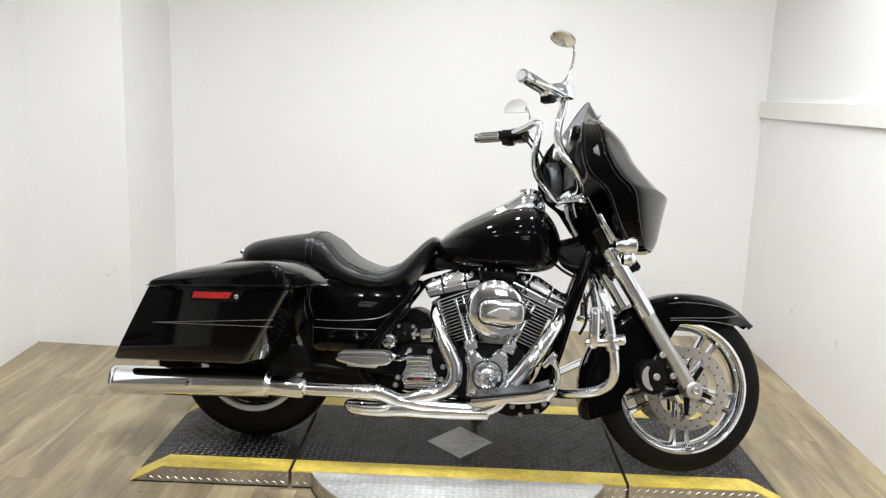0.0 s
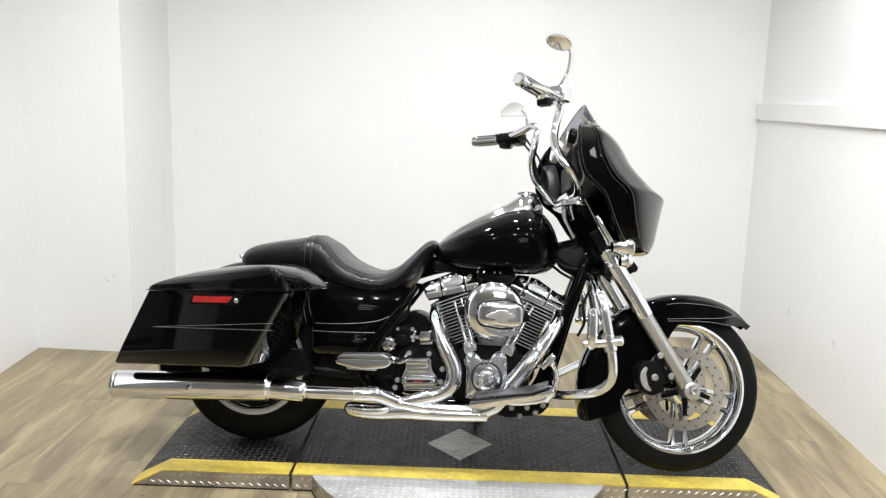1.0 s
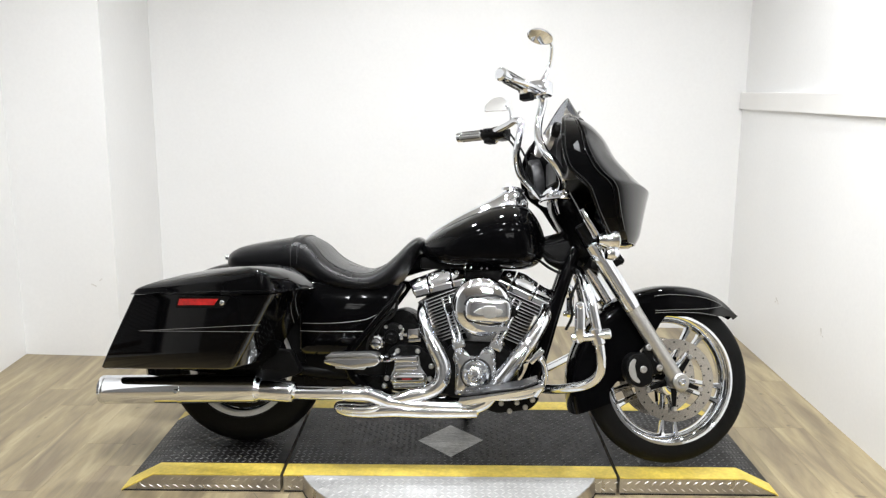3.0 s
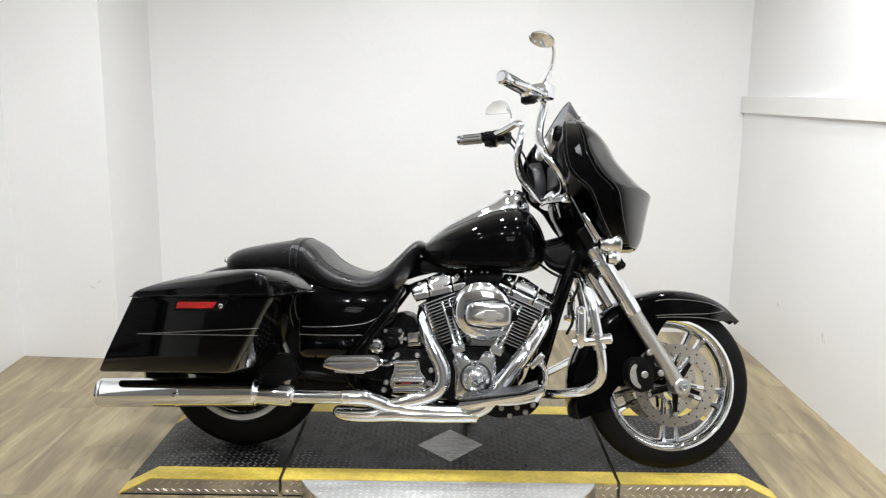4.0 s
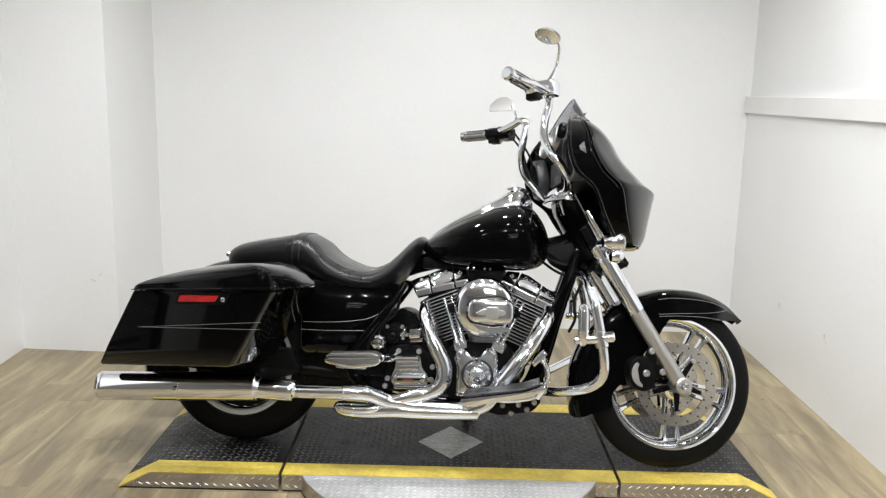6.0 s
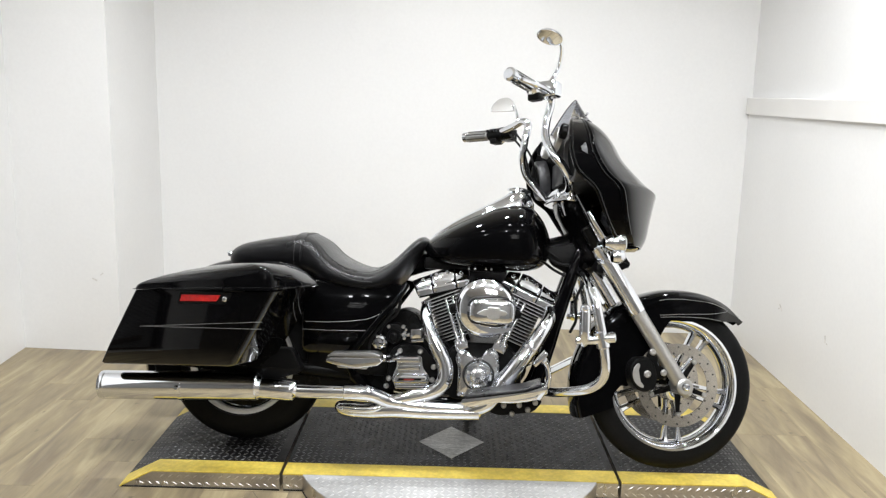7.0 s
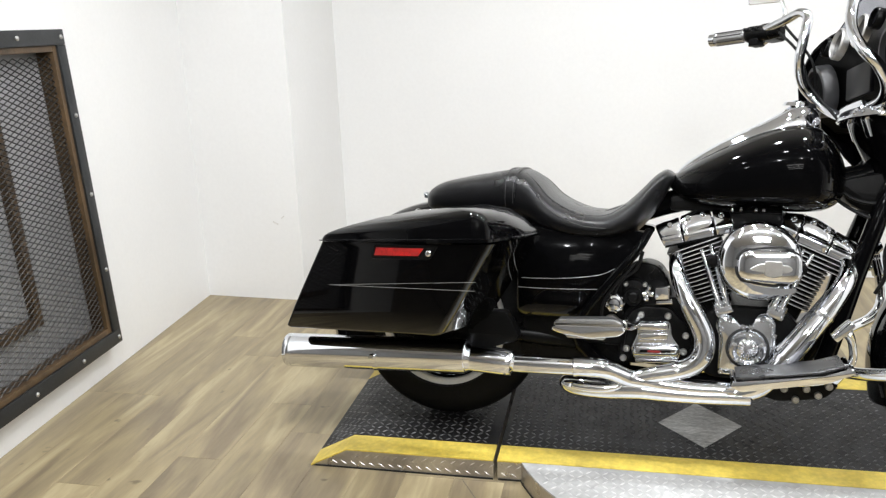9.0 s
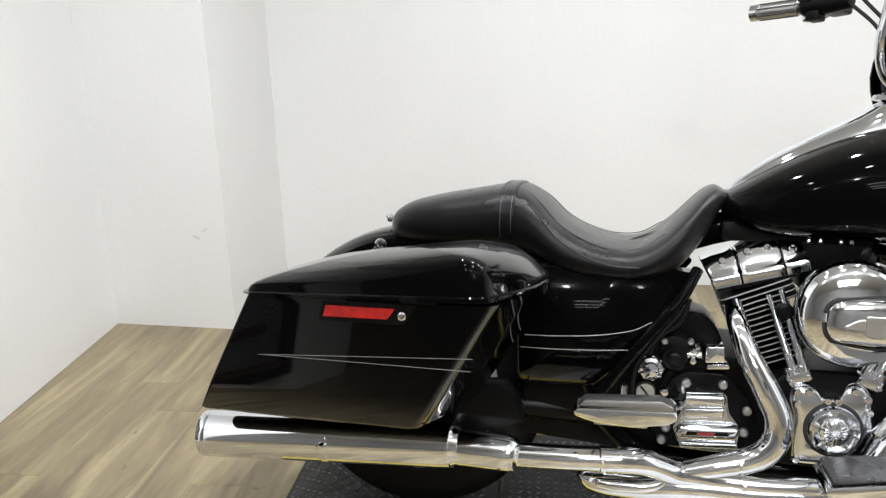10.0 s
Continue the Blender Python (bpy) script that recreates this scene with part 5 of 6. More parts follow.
def cylinder(side):
    s = side
    base = Vector((0.925 + s * 0.089, 0, 0.43))
    tilt = math.degrees(math.atan2(0.383, 0.924)) * s
    m = Matrix.Translation(base) @ pose(0, 0, 0, 0, tilt, 0)
    name = "front_cylinder" if s > 0 else "rear_cylinder"
    cyl = P(name, box(B(), -0.046, 0.046, -0.085, 0.085, -0.03, 0.24, 0.02, 3, m), WRINKLE, None, "finned black cylinder with bright fin edges")
    for k in range(14):
        z = 0.030 + k * 0.0125
        head = k > 9
        w = 0.078 if head else 0.060
        o = rounded([(-w, -0.118 if head else -0.11), (w, -0.118 if head else -0.11), (w, 0.115), (-w, 0.115)], 0.02 if head else 0.045, 5)
        f = B()
        loft(f, [[m @ Vector((x, y, z + dz)) for x, y in o] for dz in (-0.0030, 0.0030)])
        P("fin", f, WRINKLE, cyl)
        e = B()
        o2 = [(x * 1.008, y * 1.006) for x, y in o]
        loft(e, [[m @ Vector((x, y, z + dz)) for x, y in o2] for dz in (-0.0012, 0.0012)])
        P("fin_edge", e, FINEDGE, cyl)
    # rocker cover: three polished segments over a black gasket, in axes along the head and up the cylinder
    if s < 0:
        ro, ru, rv = Vector((0.683, 0, 0.603)), Vector((0.965, 0, 0.262)), Vector((-0.262, 0, 0.965))
    else:
        ro, ru, rv = Vector((1.160, 0, 0.577)), Vector((-0.911, 0, 0.413)), Vector((0.413, 0, 0.911))
    side = Vector((0, 1, 0))
    rc = P("rocker_box", loft(B(), [[ro + ru * u + rv * v + side * y for y, v in ((-0.112, -0.002), (-0.112, 0.012), (-0.05, 0.042), (0.05, 0.042), (0.11, 0.012), (0.11, -0.002))] for u in (0.002, 0.186)]), BLACKSATIN, None, "chrome rocker cover in three segments")
    height = lambda u: interp(u, (-0.012, 0.0, 0.05, 0.11, 0.15, 0.195), (0.055, 0.061, 0.070, 0.079, 0.073, 0.055))

    def rocker_section(u, k):
        h, w = height(u) * k, 0.117 * (0.5 + 0.5 * k)
        half = [(-w, 0.001), (-w, 0.012), (-w - 0.001, 0.017), (-w, 0.022), (-w + 0.004, 0.0265), (-w + 0.008, 0.029), (-w + 0.013, 0.040), (-w + 0.020, h - 0.014), (-w + 0.028, h - 0.006), (-w + 0.042, h - 0.001), (-w + 0.06, h)]
        lean = -0.26 if u < 0.03 else 0.0
        return [ro + ru * (u + lean * v) + rv * v + side * y for y, v in half + [(-y, v) for y, v in half[::-1]]]

    for u0, u1 in ((-0.002, 0.0535), (0.0575, 0.1435), (0.1475, 0.194)):
        seg = P("cover_segment", loft(B(), [rocker_section(u0, 0.965), rocker_section(u0 + 0.0025, 1.0)] + [rocker_section(u0 + (u1 - u0) * k / 6, 1.0) for k in range(1, 6)] + [rocker_section(u1 - 0.0025, 1.0), rocker_section(u1, 0.965)]), CHROME, rc, "polished chrome segment", angle=40)
        for uu in ((u0 + u1) / 2,) if u1 - u0 < 0.06 else (u0 + 0.022, u1 - 0.022):
            n_ = (rv * 0.62 - side * 0.78).normalized()
            c = ro + ru * uu + rv * (height(uu) - 0.012) + side * (-0.117 + 0.021)
            bm_ = Matrix.Translation(c) @ n_.to_track_quat("Z", "Y").to_matrix().to_4x4()
            P("cover_bolt", lathe(B(), [(0.0085, -0.008), (0.0085, 0.003), (0.0065, 0.0065), (0.003, 0.0065), (0.0025, 0.003), (0, 0.003)], bm_, 12), CHROME, seg)
    P("rocker_gasket", loft(B(), [[ro + ru * u + rv * v + side * y for y, v in ((-0.1165, -0.006), (-0.1165, 0.0), (0.10, 0.0), (0.10, -0.006))] for u in (0.0, 0.165)]), BLACKSATIN, rc)
    for d in (-0.5, 0.5):
        a = Vector(((0.850 if s < 0 else 0.990) + d * 0.022, -0.160, 0.450))
        b = Vector(((0.797 if s < 0 else 1.062) + d * 0.024, -0.138, 0.608 - s * d * 0.014))
        P("pushrod_tube", tube(B(), [a, a.lerp(b, 0.3), a.lerp(b, 0.33), a.lerp(b, 0.62), a.lerp(b, 0.65), b], [0.0088, 0.0088, 0.0075, 0.0075, 0.0062, 0.0062], 16, 1), CHROME, None, "chrome pushrod tube")
    q = Vector((0.920 + s * 0.068, 0, 0.435))
    lm = Matrix.Translation(q) @ pose(0, 0, 0, 0, tilt, 0)
    lb = P("lifter_block", box(B(), -0.024, 0.024, -0.168, -0.13, -0.013, 0.011, 0.005, 3, lm), POLISHED, None, "chrome lifter cover")
    for dx in (-0.011, 0.011):
        P("tube_seat", lathe(B(), [(0.0125, 0.0), (0.0125, 0.014), (0.0105, 0.018), (0.009, 0.018)], lm @ Matrix.Translation((dx, -0.156, 0.008)), 18), CHROME, lb)
    for dx in (-0.019, 0.019):
        c = lm @ Vector((dx, -0.169, -0.003))
        bolt(c.x, c.y, c.z, 0.0048, lb)
    return cyl


cylinder(-1)
cylinder(1)
# cam cover
cc_out = rounded([(0.842, 0.254), (0.935, 0.254), (0.985, 0.272), (1.003, 0.33), (0.994, 0.372), (0.990, 0.415), (0.965, 0.436), (0.940, 0.430), (0.928, 0.404), (0.896, 0.402), (0.880, 0.424), (0.842, 0.424), (0.828, 0.398), (0.841, 0.362)], 0.013)
cc = P("cam_cover", dome(B(), cc_out, ((-0.140, 1.0), (-0.172, 1.0), (-0.179, 0.985), (-0.184, 0.955), (-0.187, 0.90), (-0.189, 0.78), (-0.190, 0.5), (-0.190, 0.1)), (0.915, 0.338)), POLISHED, None, "chrome cam cover", angle=50)
# A slightly raised near-black ring stands in for the shade of a recess.
P("timing_recess", lathe(B(), [(0.049, -0.004), (0.0580, -0.004), (0.0580, 0.0012), (0.056, 0.0020), (0.049, 0.0012)], ydisc(0.919, -0.190, 0.338), 40, True), GAPM, cc, "dark ring round the timing cover, in place of a shaded recess")
P("timing_cover", lathe(B(), [(0.0515, -0.01), (0.0515, 0.009), (0.048, 0.015), (0.043, 0.0155), (0.039, 0.011), (0.034, 0.009), (0.032, 0.014), (0.026, 0.020), (0.012, 0.023), (0, 0.023)], ydisc(0.919, -0.190, 0.338), 40), CHROME, cc, "round chrome timing cover")
for k in range(18):
    a = radians(20 * k)
    P("cover_rib", tube(B(), [(0.919 + r * math.cos(a), -0.2045 - h, 0.338 + r * math.sin(a)) for r, h in ((0.012, 0.0090), (0.022, 0.0075), (0.029, 0.003))], [0.0016, 0.0020, 0.0014], 6, 2), CHROME, cc)
for k in range(5):
    a = radians(72 * k + 20)
    bolt(0.919 + 0.0365 * math.cos(a), -0.2005, 0.338 + 0.0365 * math.sin(a), 0.0048, cc, SATIN)
for x, z in ((0.846, 0.410), (0.868, 0.412), (0.848, 0.386), (0.980, 0.405), (0.955, 0.420), (0.985, 0.378), (0.852, 0.266), (0.968, 0.277), (0.905, 0.397), (0.925, 0.397), (0.990, 0.335)):
    bolt(x, -0.1885, z, 0.0085, cc)
# air cleaner
ac = P("air_cleaner", lathe(B(), [(0, 0.0), (0.100, 0.0), (0.106, 0.006), (0.108, 0.030), (0.107, 0.042), (0.1035, 0.051), (0.097, 0.058), (0.086, 0.0635), (0.066, 0.069), (0.042, 0.0725), (0.02, 0.074), (0, 0.0745)], ydisc(0.935, -0.165, 0.583), 56), CHROME, None, "round polished chrome air cleaner cover")
bm = B()
o = rounded([(-0.090, -0.040), (0.072, -0.045), (0.072, 0.047), (-0.090, 0.042)], 0.036, 7)
loft(bm, [[(0.968 + x * k, -0.165 - d, 0.574 + z * k) for x, z in o] for d, k in ((0.045, 1.0), (0.076, 1.0), (0.083, 0.97), (0.087, 0.90), (0.090, 0.74), (0.0915, 0.5), (0.092, 0.25), (0.0922, 0.05))])
P("cover_insert", bm, CHROME, ac, "raised oval chrome insert")
groove = [(0.968 + x * 1.03, -0.236, 0.574 + z * 1.05) for x, z in o[::2]]
P("insert_groove", tube(B(), [p for p in groove if p[0] < 1.02], 0.0035, 8, 3), GAPM, ac, "dark groove round the insert")
P("insert_emblem", slab(B(), rounded([(0.905, 0.567), (0.935, 0.560), (1.005, 0.562), (1.018, 0.572), (1.005, 0.583), (0.935, 0.585)], 0.008, 3), -0.2595, -0.250, 0.002, 1), SATIN, ac, "plain relief emblem")
P("insert_emblem", slab(B(), rounded([(0.945, 0.553), (0.968, 0.547), (0.990, 0.554), (0.990, 0.592), (0.945, 0.592)], 0.006, 3), -0.2605, -0.250, 0.002, 1), SATIN, ac, "plain relief emblem")
P("cover_fin", loft(B(), [[(0.885, y, 0.536), (0.925, y, 0.521), (0.975, y, 0.515), (1.028, y, 0.520), (1.030, y, 0.509), (1.000, y, 0.500), (0.960, y, 0.497), (0.920, y, 0.508)] for y in (-0.205, -0.232, -0.236)]), CHROME, ac, "curved chrome fin below the insert")
P("intake_backplate", lathe(B(), [(0, 0), (0.095, 0), (0.098, 0.03), (0, 0.03)], ydisc(0.935, -0.13, 0.583), 40), BLACKSATIN, ac)
for x, z, s in ((0.818, 0.570, -1), (1.045, 0.560, 1)):
    P("intake_sensor", lathe(B(), [(0, 0), (0.015, 0), (0.018, 0.006), (0.018, 0.022), (0.012, 0.03), (0, 0.031)], ydisc(x, -0.13, z), 20), WRINKLE, None, "black sensor housing")
P("drain_plug", lathe(B(), [(0, 0), (0.019, 0), (0.021, 0.005), (0.021, 0.016), (0.019, 0.020), (0, 0.021)], ydisc(0.544, -0.15, 0.379), 28), SATIN, None, "round slotted plug")
P("plug_slot", box(B(), 0.527, 0.561, -0.1725, -0.169, 0.3765, 0.3815, 0.0008, 1, pose(0.544, 0, 0.379, 0, 50, 0) @ pose(-0.544, 0, -0.379)), GAPM)
P("primary_cover", slab(B(), rounded([(0.50, 0.26), (0.62, 0.225), (1.04, 0.225), (1.10, 0.30), (1.05, 0.42), (0.62, 0.46), (0.52, 0.42)], 0.05), 0.14, 0.20, 0.02, 3), BLACKSATIN, None, "black primary case cover")
# engine top clutter below the tank
P("coil_cover", box(B(), 0.690, 1.000, -0.07, 0.07, 0.703, 0.748, 0.012), WRINKLE, None, "black cover below the tank")
P("top_mount", box(B(), 0.86, 1.00, -0.06, 0.06, 0.60, 0.725, 0.01), BLACKSATIN, None, "black engine mount below the tank")
# Tiny chrome dots added as reflected glints along the tank's lower edge.
for x in (0.862, 0.885, 0.925, 0.945):
    P("tank_bolt", lathe(B(), [(0, -0.006), (0.004, -0.006), (0.004, 0.003), (0, 0.004)], ydisc(x, -0.104, 0.714), 10), CHROME)
# transmission
tc = P("gearbox", slab(B(), rounded([(0.56, 0.26), (0.81, 0.26), (0.815, 0.42), (0.76, 0.46), (0.64, 0.455), (0.575, 0.42)], 0.03), -0.135, 0.14, 0.012, 3), WRINKLE, None, "black gearbox case")
P("side_cover", slab(B(), rounded([(0.572, 0.258), (0.755, 0.268), (0.772, 0.33), (0.762, 0.375), (0.735, 0.402), (0.705, 0.432), (0.627, 0.430), (0.592, 0.408), (0.586, 0.340)], 0.016), -0.165, -0.13, 0.006, 2), BLACKSATIN, tc, "black clutch side cover")
P("clutch_cover", slab(B(), rounded([(0.616, 0.272), (0.736, 0.278), (0.744, 0.318), (0.716, 0.350), (0.712, 0.394), (0.618, 0.388), (0.620, 0.350), (0.603, 0.312)], 0.014), -0.182, -0.150, 0.006, 3), POLISHED, tc, "chrome clutch actuator cover", angle=50)
ridge = lambda pts, y, r, b: P("cover_ridge", slab(B(), rounded(pts, r, 5), y, -0.176, b, 4), CHROME, tc, "", angle=60)
ridge([(0.621, 0.364), (0.708, 0.370), (0.707, 0.393), (0.620, 0.387)], -0.200, 0.008, 0.008)
ridge([(0.624, 0.336), (0.706, 0.341), (0.707, 0.363), (0.622, 0.357)], -0.191, 0.006, 0.006)
ridge([(0.606, 0.291), (0.738, 0.298), (0.740, 0.330), (0.612, 0.324)], -0.207, 0.016, 0.014)
ridge([(0.618, 0.270), (0.736, 0.276), (0.737, 0.290), (0.618, 0.284)], -0.194, 0.006, 0.006)
P("cover_recess", slab(B(), rounded([(0.630, 0.304), (0.716, 0.309), (0.716, 0.318), (0.632, 0.313)], 0.004, 4), -0.2082, -0.200, 0.001, 1), BLACKSATIN, tc, "dark recess with a red badge")
P("cover_badge", slab(B(), rounded([(0.652, 0.3065), (0.688, 0.3085), (0.688, 0.3145), (0.652, 0.3125)], 0.002, 2), -0.2092, -0.200, 0.0004, 1), BADGE, tc, "small red badge")
for x, z in ((0.628, 0.406), (0.703, 0.408), (0.754, 0.354), (0.750, 0.307), (0.590, 0.303), (0.582, 0.275)):
    bolt(x, -0.168, z, 0.010, tc, SATIN)
oil = P("oil_filler", lathe(B(), [(0, 0.0), (0.021, 0.0), (0.027, 0.006), (0.028, 0.018), (0.024, 0.030), (0.017, 0.034), (0.015, 0.040), (0, 0.042)], ydisc(0.553, -0.160, 0.437), 24), CHROME, None, "domed chrome oil cap")
for k in range(9):
    a = radians(40 * k)
    P("cap_lobe", lathe(B(), [(0, 0.004), (0.006, 0.004), (0.0065, 0.014), (0.005, 0.022), (0, 0.023)], ydisc(0.553 + 0.023 * math.cos(a), -0.160, 0.437 + 0.023 * math.sin(a)), 10), CHROME, oil)
st_ = P("starter", slab(B(), rounded([(0.575, 0.452), (0.588, 0.428), (0.618, 0.428), (0.634, 0.450), (0.636, 0.482), (0.618, 0.502), (0.588, 0.503), (0.572, 0.486)], 0.012), -0.150, -0.06, 0.006, 2), WRINKLE, None, "black starter motor end")
P("starter_boss", lathe(B(), [(0, 0), (0.027, 0), (0.028, 0.008), (0.025, 0.014), (0.017, 0.014), (0.015, 0.022), (0.011, 0.025), (0, 0.025)], ydisc(0.602, -0.148, 0.455), 28), BLACKSATIN, st_)
for x, z in ((0.634, 0.492), (0.580, 0.490)):
    bolt(x, -0.150, z, 0.0075, st_, SATIN)
P("starter_arch", slab(B(), rounded([(0.555, 0.44), (0.562, 0.505), (0.590, 0.540), (0.635, 0.552), (0.672, 0.540), (0.705, 0.492), (0.712, 0.42)], 0.03), -0.105, 0.02, 0.012, 3), BLACKSATIN, None, "rounded black cover over the starter")
sol = P("solenoid", lathe(B(), [(0, 0), (0.011, 0), (0.011, 0.012), (0.008, 0.014), (0.008, 0.020), (0.010, 0.021), (0.010, 0.030), (0, 0.032)], pose(0.628, -0.140, 0.462, 0, 90, 0), 16), CHROME, None, "small chrome solenoid")
P("solenoid_nut", lathe(B(), [(0, 0), (0.007, 0), (0.007, 0.014), (0, 0.015)], ydisc(0.640, -0.146, 0.452), 6), CHROME, sol)
P("solenoid_nut", lathe(B(), [(0, 0), (0.006, 0), (0.006, 0.014), (0, 0.015)], ydisc(0.642, -0.146, 0.474), 6), CHROME, sol)
ff_ = P("fuel_fitting", slab(B(), rounded([(0.664, 0.452), (0.705, 0.456), (0.702, 0.490), (0.664, 0.487)], 0.005), -0.168, -0.115, 0.004, 2), CHROME, None, "small chrome fitting")
P("fitting_flange", slab(B(), rounded([(0.668, 0.440), (0.714, 0.444), (0.712, 0.454), (0.668, 0.450)], 0.003), -0.172, -0.12, 0.002, 2), CHROME, ff_)
nz_ = P("grease_nipple", lathe(B(), [(0, 0), (0.010, 0), (0.010, 0.012), (0.007, 0.015), (0.007, 0.022), (0, 0.023)], ydisc(0.497, -0.165, 0.360), 8), CHROME, None, "small chrome drain fitting")
P("nipple_body", tube(B(), [(0.497, -0.172, 0.366), (0.498, -0.172, 0.392)], [0.010, 0.008], 12, 1), CHROME, nz_)
for x, z, r in ((0.584, 0.383, 0.011), (0.522, 0.345, 0.008), (0.648, 0.486, 0.006)):
    P("drain_cap", lathe(B(), [(0, 0), (r, 0), (r, 0.02), (r * 0.7, 0.026), (0, 0.027)], ydisc(x, -0.15, z), 18), CHROME)

# --- frame, side covers and lower parts ---
for s in (-1, 1):
    P("frame_downtube", tube(B(), [(1.30, s * 0.035, 0.84), (1.262, s * 0.075, 0.775), (1.222, s * 0.098, 0.655), (1.190, s * 0.105, 0.545), (1.158, s * 0.11, 0.42), (1.11, s * 0.115, 0.27), (1.04, s * 0.115, 0.225), (0.80, s * 0.12, 0.215), (0.55, s * 0.12, 0.225), (0.45, s * 0.12, 0.30)], 0.025, 16, 5), GLOSS, None, "glossy black frame tube")
    P("frame_rail", tube(B(), [(0.45, s * 0.13, 0.30), (0.40, s * 0.15, 0.42), (0.30, s * 0.15, 0.56), (0.0, s * 0.12, 0.62)], 0.018, 14, 4), GLOSS, None, "")
    P("swingarm", tube(B(), [(0.48, s * 0.10, 0.30), (0.2, s * 0.13, 0.315), (-0.05, s * 0.14, 0.32)], [0.03, 0.026, 0.022], 14, 3), BLACKSATIN)
    # side cover: a skin that bulges outward between its edges
    o = rounded([(0.26, 0.372), (0.435, 0.376), (0.478, 0.424), (0.576, 0.539), (0.652, 0.640), (0.50, 0.658), (0.26, 0.655)], 0.025, 5)
    cx0, cz0 = 0.42, 0.525
    bulge = lambda x, z: 0.222 - 1.0 * max(0.0, x - 0.36) ** 2 - 2.3 * (z - 0.52) ** 2 - 0.007 * min(1.0, max(0.0, (0.474 - z) / 0.02))
    rows_ = [[(x, s * 0.150, z) for x, z in o]]
    for k, d in ((1.0, 0.022), (0.992, 0.010), (0.972, 0.003), (0.93, 0.0005), (0.85, 0.0), (0.75, 0.0), (0.65, 0.0), (0.55, 0.0), (0.45, 0.0), (0.35, 0.0), (0.25, 0.0), (0.15, 0.0), (0.04, 0.0)):
        rows_.append([(cx0 + (x - cx0) * k, s * (bulge(cx0 + (x - cx0) * k, cz0 + (z - cz0) * k) - d), cz0 + (z - cz0) * k) for x, z in o])
    sc = P("side_cover", loft(B(), rows_), GLOSS, None, "glossy black side cover with silver stripes", angle=60)
    bm = B()
    for line in (((0.285, 0.502), (0.34, 0.503), (0.41, 0.507), (0.46, 0.512), (0.513, 0.521), (0.55, 0.538)), ((0.275, 0.473), (0.34, 0.473), (0.41, 0.475), (0.46, 0.476), (0.515, 0.477))):
        tube(bm, [(x, s * (bulge(x, z) + 0.0006), z) for x, z in line], 0.0009, 6, 4)
    P("pinstripe", bm, STRIPE, sc)
P("seat_rail", tube(B(), [(0.640, -0.150, 0.650), (0.608, -0.178, 0.590), (0.560, -0.192, 0.530), (0.50, -0.198, 0.452), (0.455, -0.190, 0.385), (0.43, -0.17, 0.33)], 0.0125, 14, 5), GLOSS, None, "glossy black frame tube in front of the side cover")
P("brake_line", tube(B(), [(0.610, -0.168, 0.560), (0.560, -0.182, 0.500), (0.522, -0.185, 0.440), (0.515, -0.18, 0.370)], 0.0045, 8, 5), WIRE, None, "")
P("backbone", tube(B(), [(1.30, 0, 0.86), (1.15, 0, 0.80), (0.75, 0, 0.74), (0.45, 0, 0.64)], 0.035, 16, 4), GLOSS, None, "")
P("steering_neck", tube(B(), [(1.245, 0, 0.99), (1.37, 0, 0.76)], 0.038, 20, 1), WRINKLE, None, "black steering neck")
P("neck_gusset", slab(B(), rounded([(1.13, 0.80), (1.30, 0.84), (1.34, 0.76), (1.24, 0.70), (1.16, 0.74)], 0.02), -0.07, 0.07, 0.012, 2), WRINKLE, None, "black neck cover")
P("rear_frame_cover", slab(B(), rounded([(0.26, 0.24), (0.60, 0.215), (0.60, 0.34), (0.26, 0.36)], 0.03), -0.11, -0.07, 0.008, 2), BLACKSATIN, None, "black lower frame cover")
P("battery_box", box(B(), 0.27, 0.58, -0.14, 0.14, 0.30, 0.63, 0.02), BLACKSATIN, None, "black battery box")
for pts in ([(1.13, -0.06, 0.79), (1.17, -0.085, 0.755), (1.23, -0.09, 0.745), (1.28, -0.06, 0.78)], [(1.12, -0.05, 0.76), (1.18, -0.09, 0.72), (1.24, -0.10, 0.70), (1.29, -0.08, 0.72)],
            [(0.625, -0.175, 0.59), (0.61, -0.17, 0.54), (0.565, -0.165, 0.50), (0.54, -0.16, 0.44)], [(1.29, -0.10, 0.70), (1.255, -0.12, 0.62), (1.26, -0.115, 0.55), (1.24, -0.11, 0.50)]):
    P("wiring", tube(B(), pts, 0.0055, 8, 5), WIRE, None, "")
# regulator and horn behind the guard
P("horn", lathe(B(), [(0, 0), (0.035, 0), (0.038, 0.012), (0.03, 0.03), (0, 0.034)], pose(1.235, 0.02, 0.62, 0, 60, 0), 24), CHROME, None, "small chrome horn")
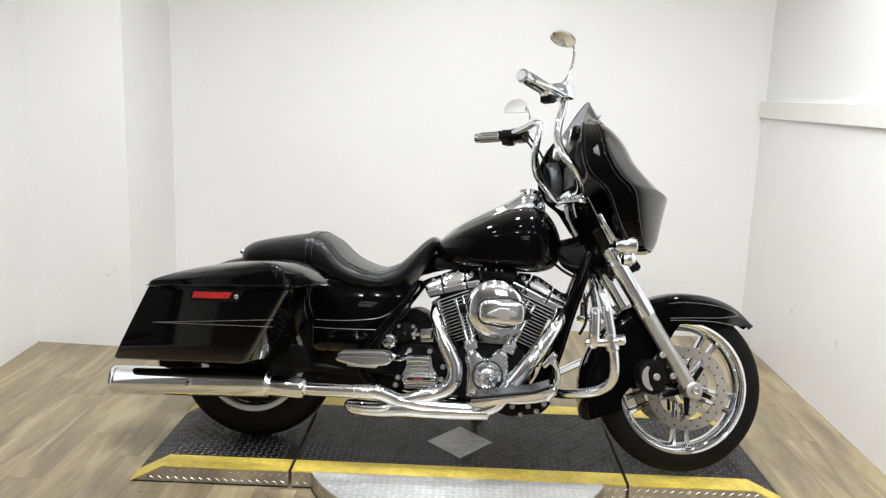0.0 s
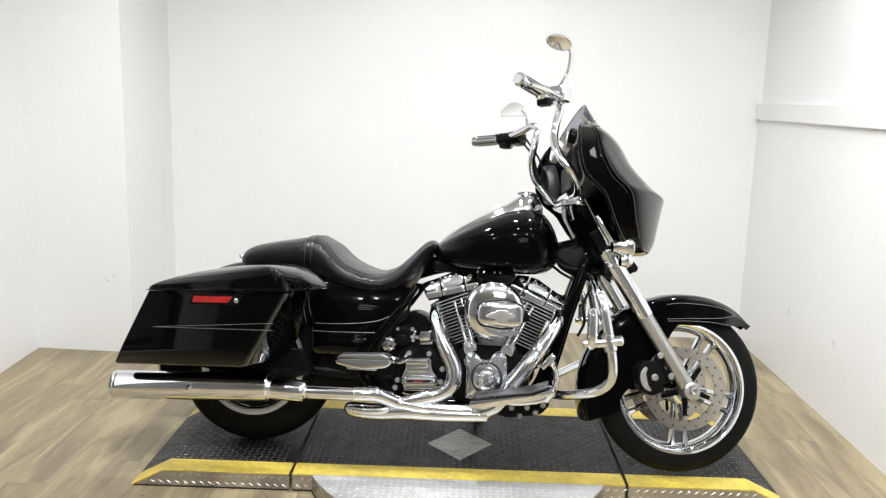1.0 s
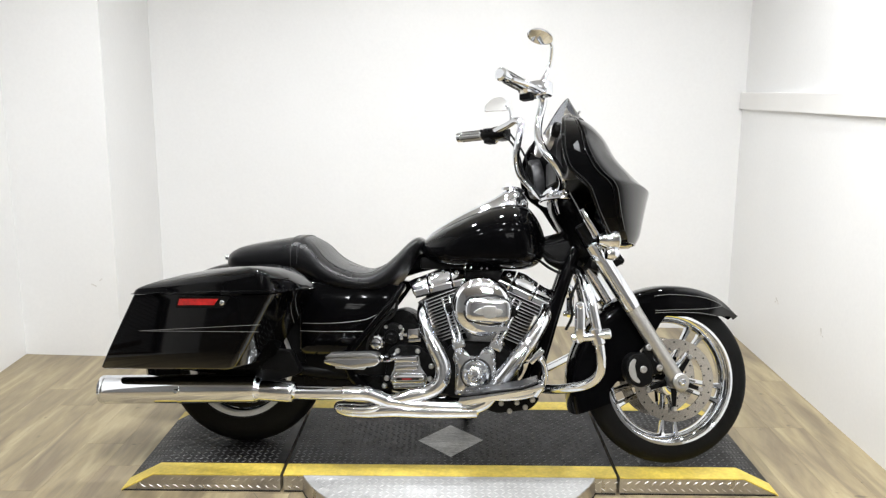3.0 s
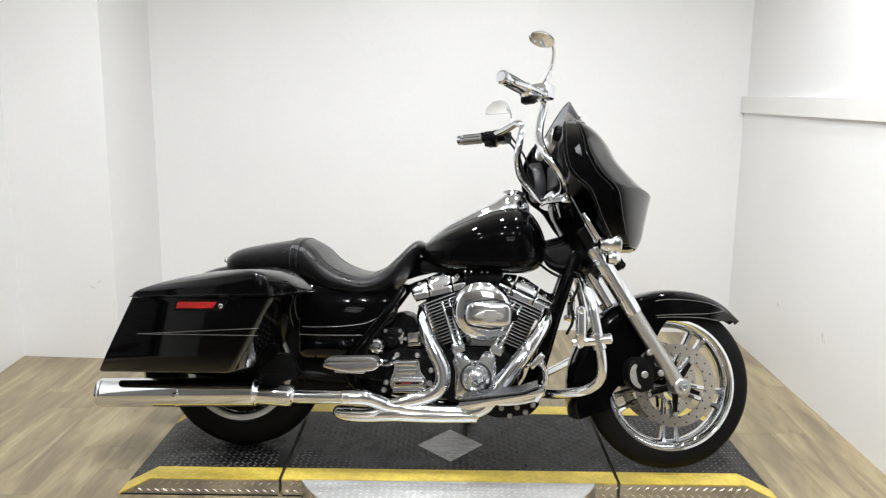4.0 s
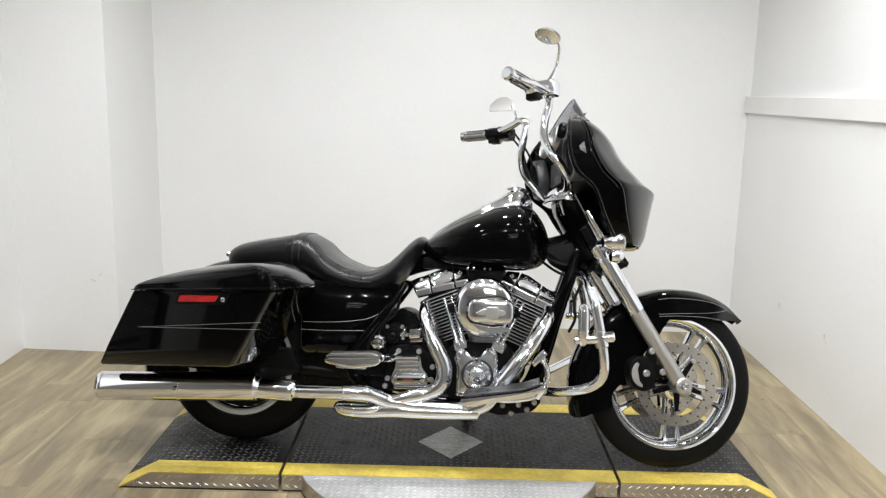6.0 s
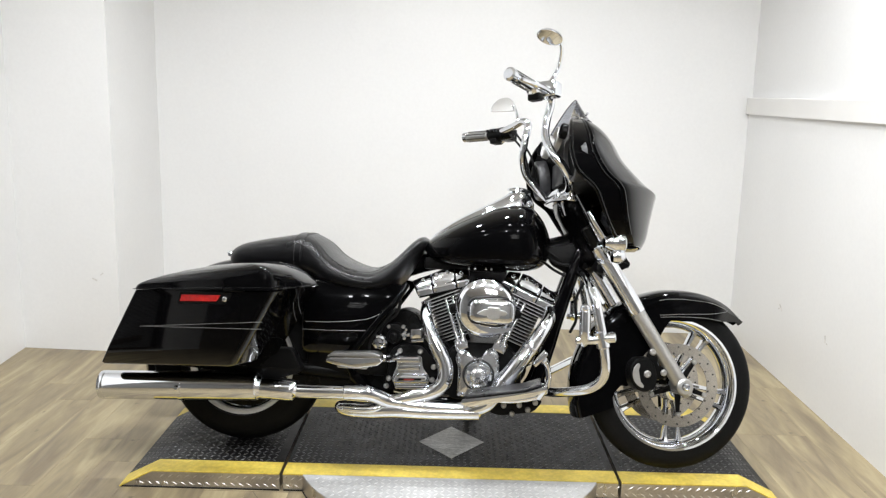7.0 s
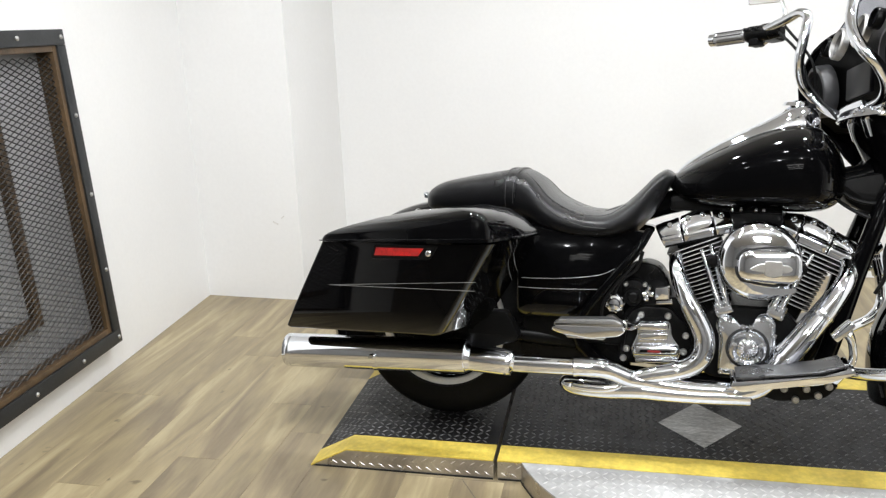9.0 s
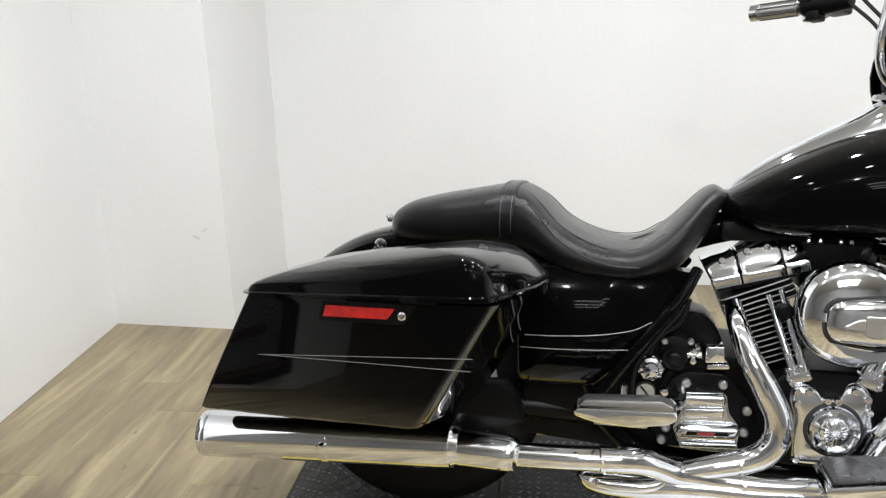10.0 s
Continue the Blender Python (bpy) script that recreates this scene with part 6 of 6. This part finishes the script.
# engine guard
for s in (-1, 1):
    P("engine_guard", tube(B(), [(1.262, s * 0.06, 0.725), (1.278, s * 0.20, 0.715), (1.292, s * 0.325, 0.685), (1.308, s * 0.365, 0.635), (1.322, s * 0.372, 0.575), (1.337, s * 0.372, 0.505), (1.348, s * 0.368, 0.430), (1.343, s * 0.355, 0.385), (1.315, s * 0.335, 0.350), (1.262, s * 0.30, 0.325), (1.19, s * 0.22, 0.300), (1.12, s * 0.12, 0.285)], 0.0165, 18, 6), CHROME, None, "chrome tubular engine guard")
    hp = P("highway_peg", tube(B(), [(1.272, s * 0.365, 0.50), (1.276, s * 0.375, 0.52), (1.274, s * 0.378, 0.60), (1.272, s * 0.375, 0.625)], [0.016, 0.019, 0.019, 0.014], 16, 3), CHROME, None, "folded chrome highway peg")
    P("peg_arm", tube(B(), [(1.25, s * 0.37, 0.507), (1.30, s * 0.375, 0.512), (1.335, s * 0.376, 0.52), (1.372, s * 0.376, 0.526)], [0.013, 0.015, 0.017, 0.018], 16, 3), CHROME, hp)
    P("peg_clamp", tube(B(), [(1.325, s * 0.372, 0.54), (1.339, s * 0.371, 0.49)], 0.022, 16, 1), CHROME, hp)
    P("peg_pin", lathe(B(), [(0, -0.012), (0.011, -0.012), (0.011, 0.01), (0.006, 0.014), (0, 0.014)], ydisc(1.273, s * 0.385, 0.62), 14), CHROME, hp)
    # rider footboard
    fb = P("footboard", slab(B(), rounded([(0.872, 0.272), (0.90, 0.262), (1.10, 0.305), (1.165, 0.335), (1.158, 0.352), (1.09, 0.325), (0.878, 0.288)], 0.006, 3), s * 0.245 if s > 0 else -0.375, 0.375 if s > 0 else -0.245, 0.005), CHROME, None, "rider footboard with chrome edge")
    P("footboard_pad", slab(B(), [(0.885, 0.291), (1.085, 0.327), (1.14, 0.348), (1.138, 0.354), (1.082, 0.334), (0.884, 0.298)], s * 0.25 if s > 0 else -0.37, 0.37 if s > 0 else -0.25, 0.002, 1), FOOT, fb, "dark footboard insert")
    P("footboard_bracket", tube(B(), [(0.93, s * 0.27, 0.262), (0.93, s * 0.18, 0.245), (0.95, s * 0.10, 0.23)], 0.014, 12, 3), CHROME, fb)
    # pillion footboard
    pf = P("pillion_footboard", slab(B(), rounded([(0.405, 0.402), (0.408, 0.389), (0.44, 0.380), (0.514, 0.374), (0.585, 0.385), (0.602, 0.398), (0.598, 0.413), (0.42, 0.405)], 0.008, 4), s * 0.335 if s > 0 else -0.39, 0.39 if s > 0 else -0.335, 0.006, 3), CHROME, None, "folded chrome pillion footboard")
    P("pillion_pad", slab(B(), rounded([(0.411, 0.406), (0.425, 0.421), (0.57, 0.431), (0.594, 0.421), (0.594, 0.413), (0.42, 0.4055)], 0.004, 3), s * 0.342 if s > 0 else -0.387, 0.387 if s > 0 else -0.342, 0.004, 2), SILVER, pf, "grey metal pad")
    P("pillion_underside", slab(B(), rounded([(0.445, 0.368), (0.545, 0.368), (0.555, 0.381), (0.44, 0.381)], 0.004, 3), s * 0.29 if s > 0 else -0.37, 0.37 if s > 0 else -0.29, 0.003, 1), SILVER, pf)
    P("pillion_mount", tube(B(), [(0.59, s * 0.31, 0.40), (0.612, s * 0.25, 0.39), (0.615, s * 0.15, 0.39)], 0.013, 12, 3), CHROME, pf)
# lower linkage below the footboard
P("brake_linkage", slab(B(), rounded([(0.90, 0.235), (1.00, 0.205), (1.12, 0.225), (1.155, 0.27), (1.10, 0.295), (0.98, 0.262)], 0.02), -0.23, -0.15, 0.008, 2), WRINKLE, None, "black brake bracket")
P("brake_rod", tube(B(), [(0.93, -0.245, 0.272), (1.03, -0.25, 0.268), (1.12, -0.25, 0.285), (1.16, -0.25, 0.31)], 0.012, 12, 4), CHROME, None, "chrome brake rod")
P("brake_pedal", tube(B(), [(1.135, -0.255, 0.285), (1.165, -0.29, 0.345), (1.16, -0.30, 0.40), (1.145, -0.32, 0.428)], [0.012, 0.010, 0.010, 0.014], 12, 4), CHROME, None, "chrome brake pedal")
P("pedal_pad", box(B(), 1.105, 1.165, -0.345, -0.29, 0.425, 0.44, 0.004, m=pose(1.135, 0, 0.432, 0, -48, 0) @ pose(-1.135, 0, -0.432)), CHROME, None, "")
for x, z in ((1.015, 0.245), (1.07, 0.25), (1.10, 0.235), (1.045, 0.218), (1.125, 0.262)):
    bolt(x, -0.235, z, 0.010, None, SATIN)
# stand on the far side
P("side_stand", tube(B(), [(0.82, 0.16, 0.22), (0.845, 0.26, 0.11), (0.855, 0.335, 0.058)], [0.016, 0.014, 0.014], 12, 3), GLOSS, None, "black side stand")
P("stand_foot", box(B(), 0.825, 0.885, 0.32, 0.365, 0.050, 0.060, 0.003), BLACKSATIN)
# tail lamp and plate bracket
P("tail_lamp", slab(B(), rounded([(-0.392, 0.52), (-0.36, 0.52), (-0.35, 0.57), (-0.378, 0.57)], 0.01, 3), -0.06, 0.06, 0.008), REDLENS, rf, "red tail lamp")

# ---- floor ----
bm = B()
box(bm, -3.4, 3.6, -6.2, 2.2, -0.12, -0.006)
floor = thing("floor", bm, GAPM, "oak-look vinyl plank floor", "floor", kind="structure")
PW, PL = 0.152, 1.22
shared = {}


def plank_mesh(length):
    key = round(length, 3)
    if key not in shared:
        bm = B()
        box(bm, -PW / 2 + 0.0002, PW / 2 - 0.0002, 0.0002, length - 0.0002, -0.006, 0.0, 0.0007, 1)
        shared[key] = mesh_of(bm, "plank", PLANK)
    return shared[key]


rng = random.Random(4)
for i in range(40):
    x = -2.66 + (i + 0.5) * PW
    y = -6.0 - rng.choice((0.0, 0.2, 0.41, 0.61, 0.81, 1.0))
    while y < (1.95 if -1.75 < x < 2.65 else -1.4):
        ob = new("plank", plank_mesh(PL))
        ob.parent = floor
        ob.location = (x, y, 0)
        y += PL
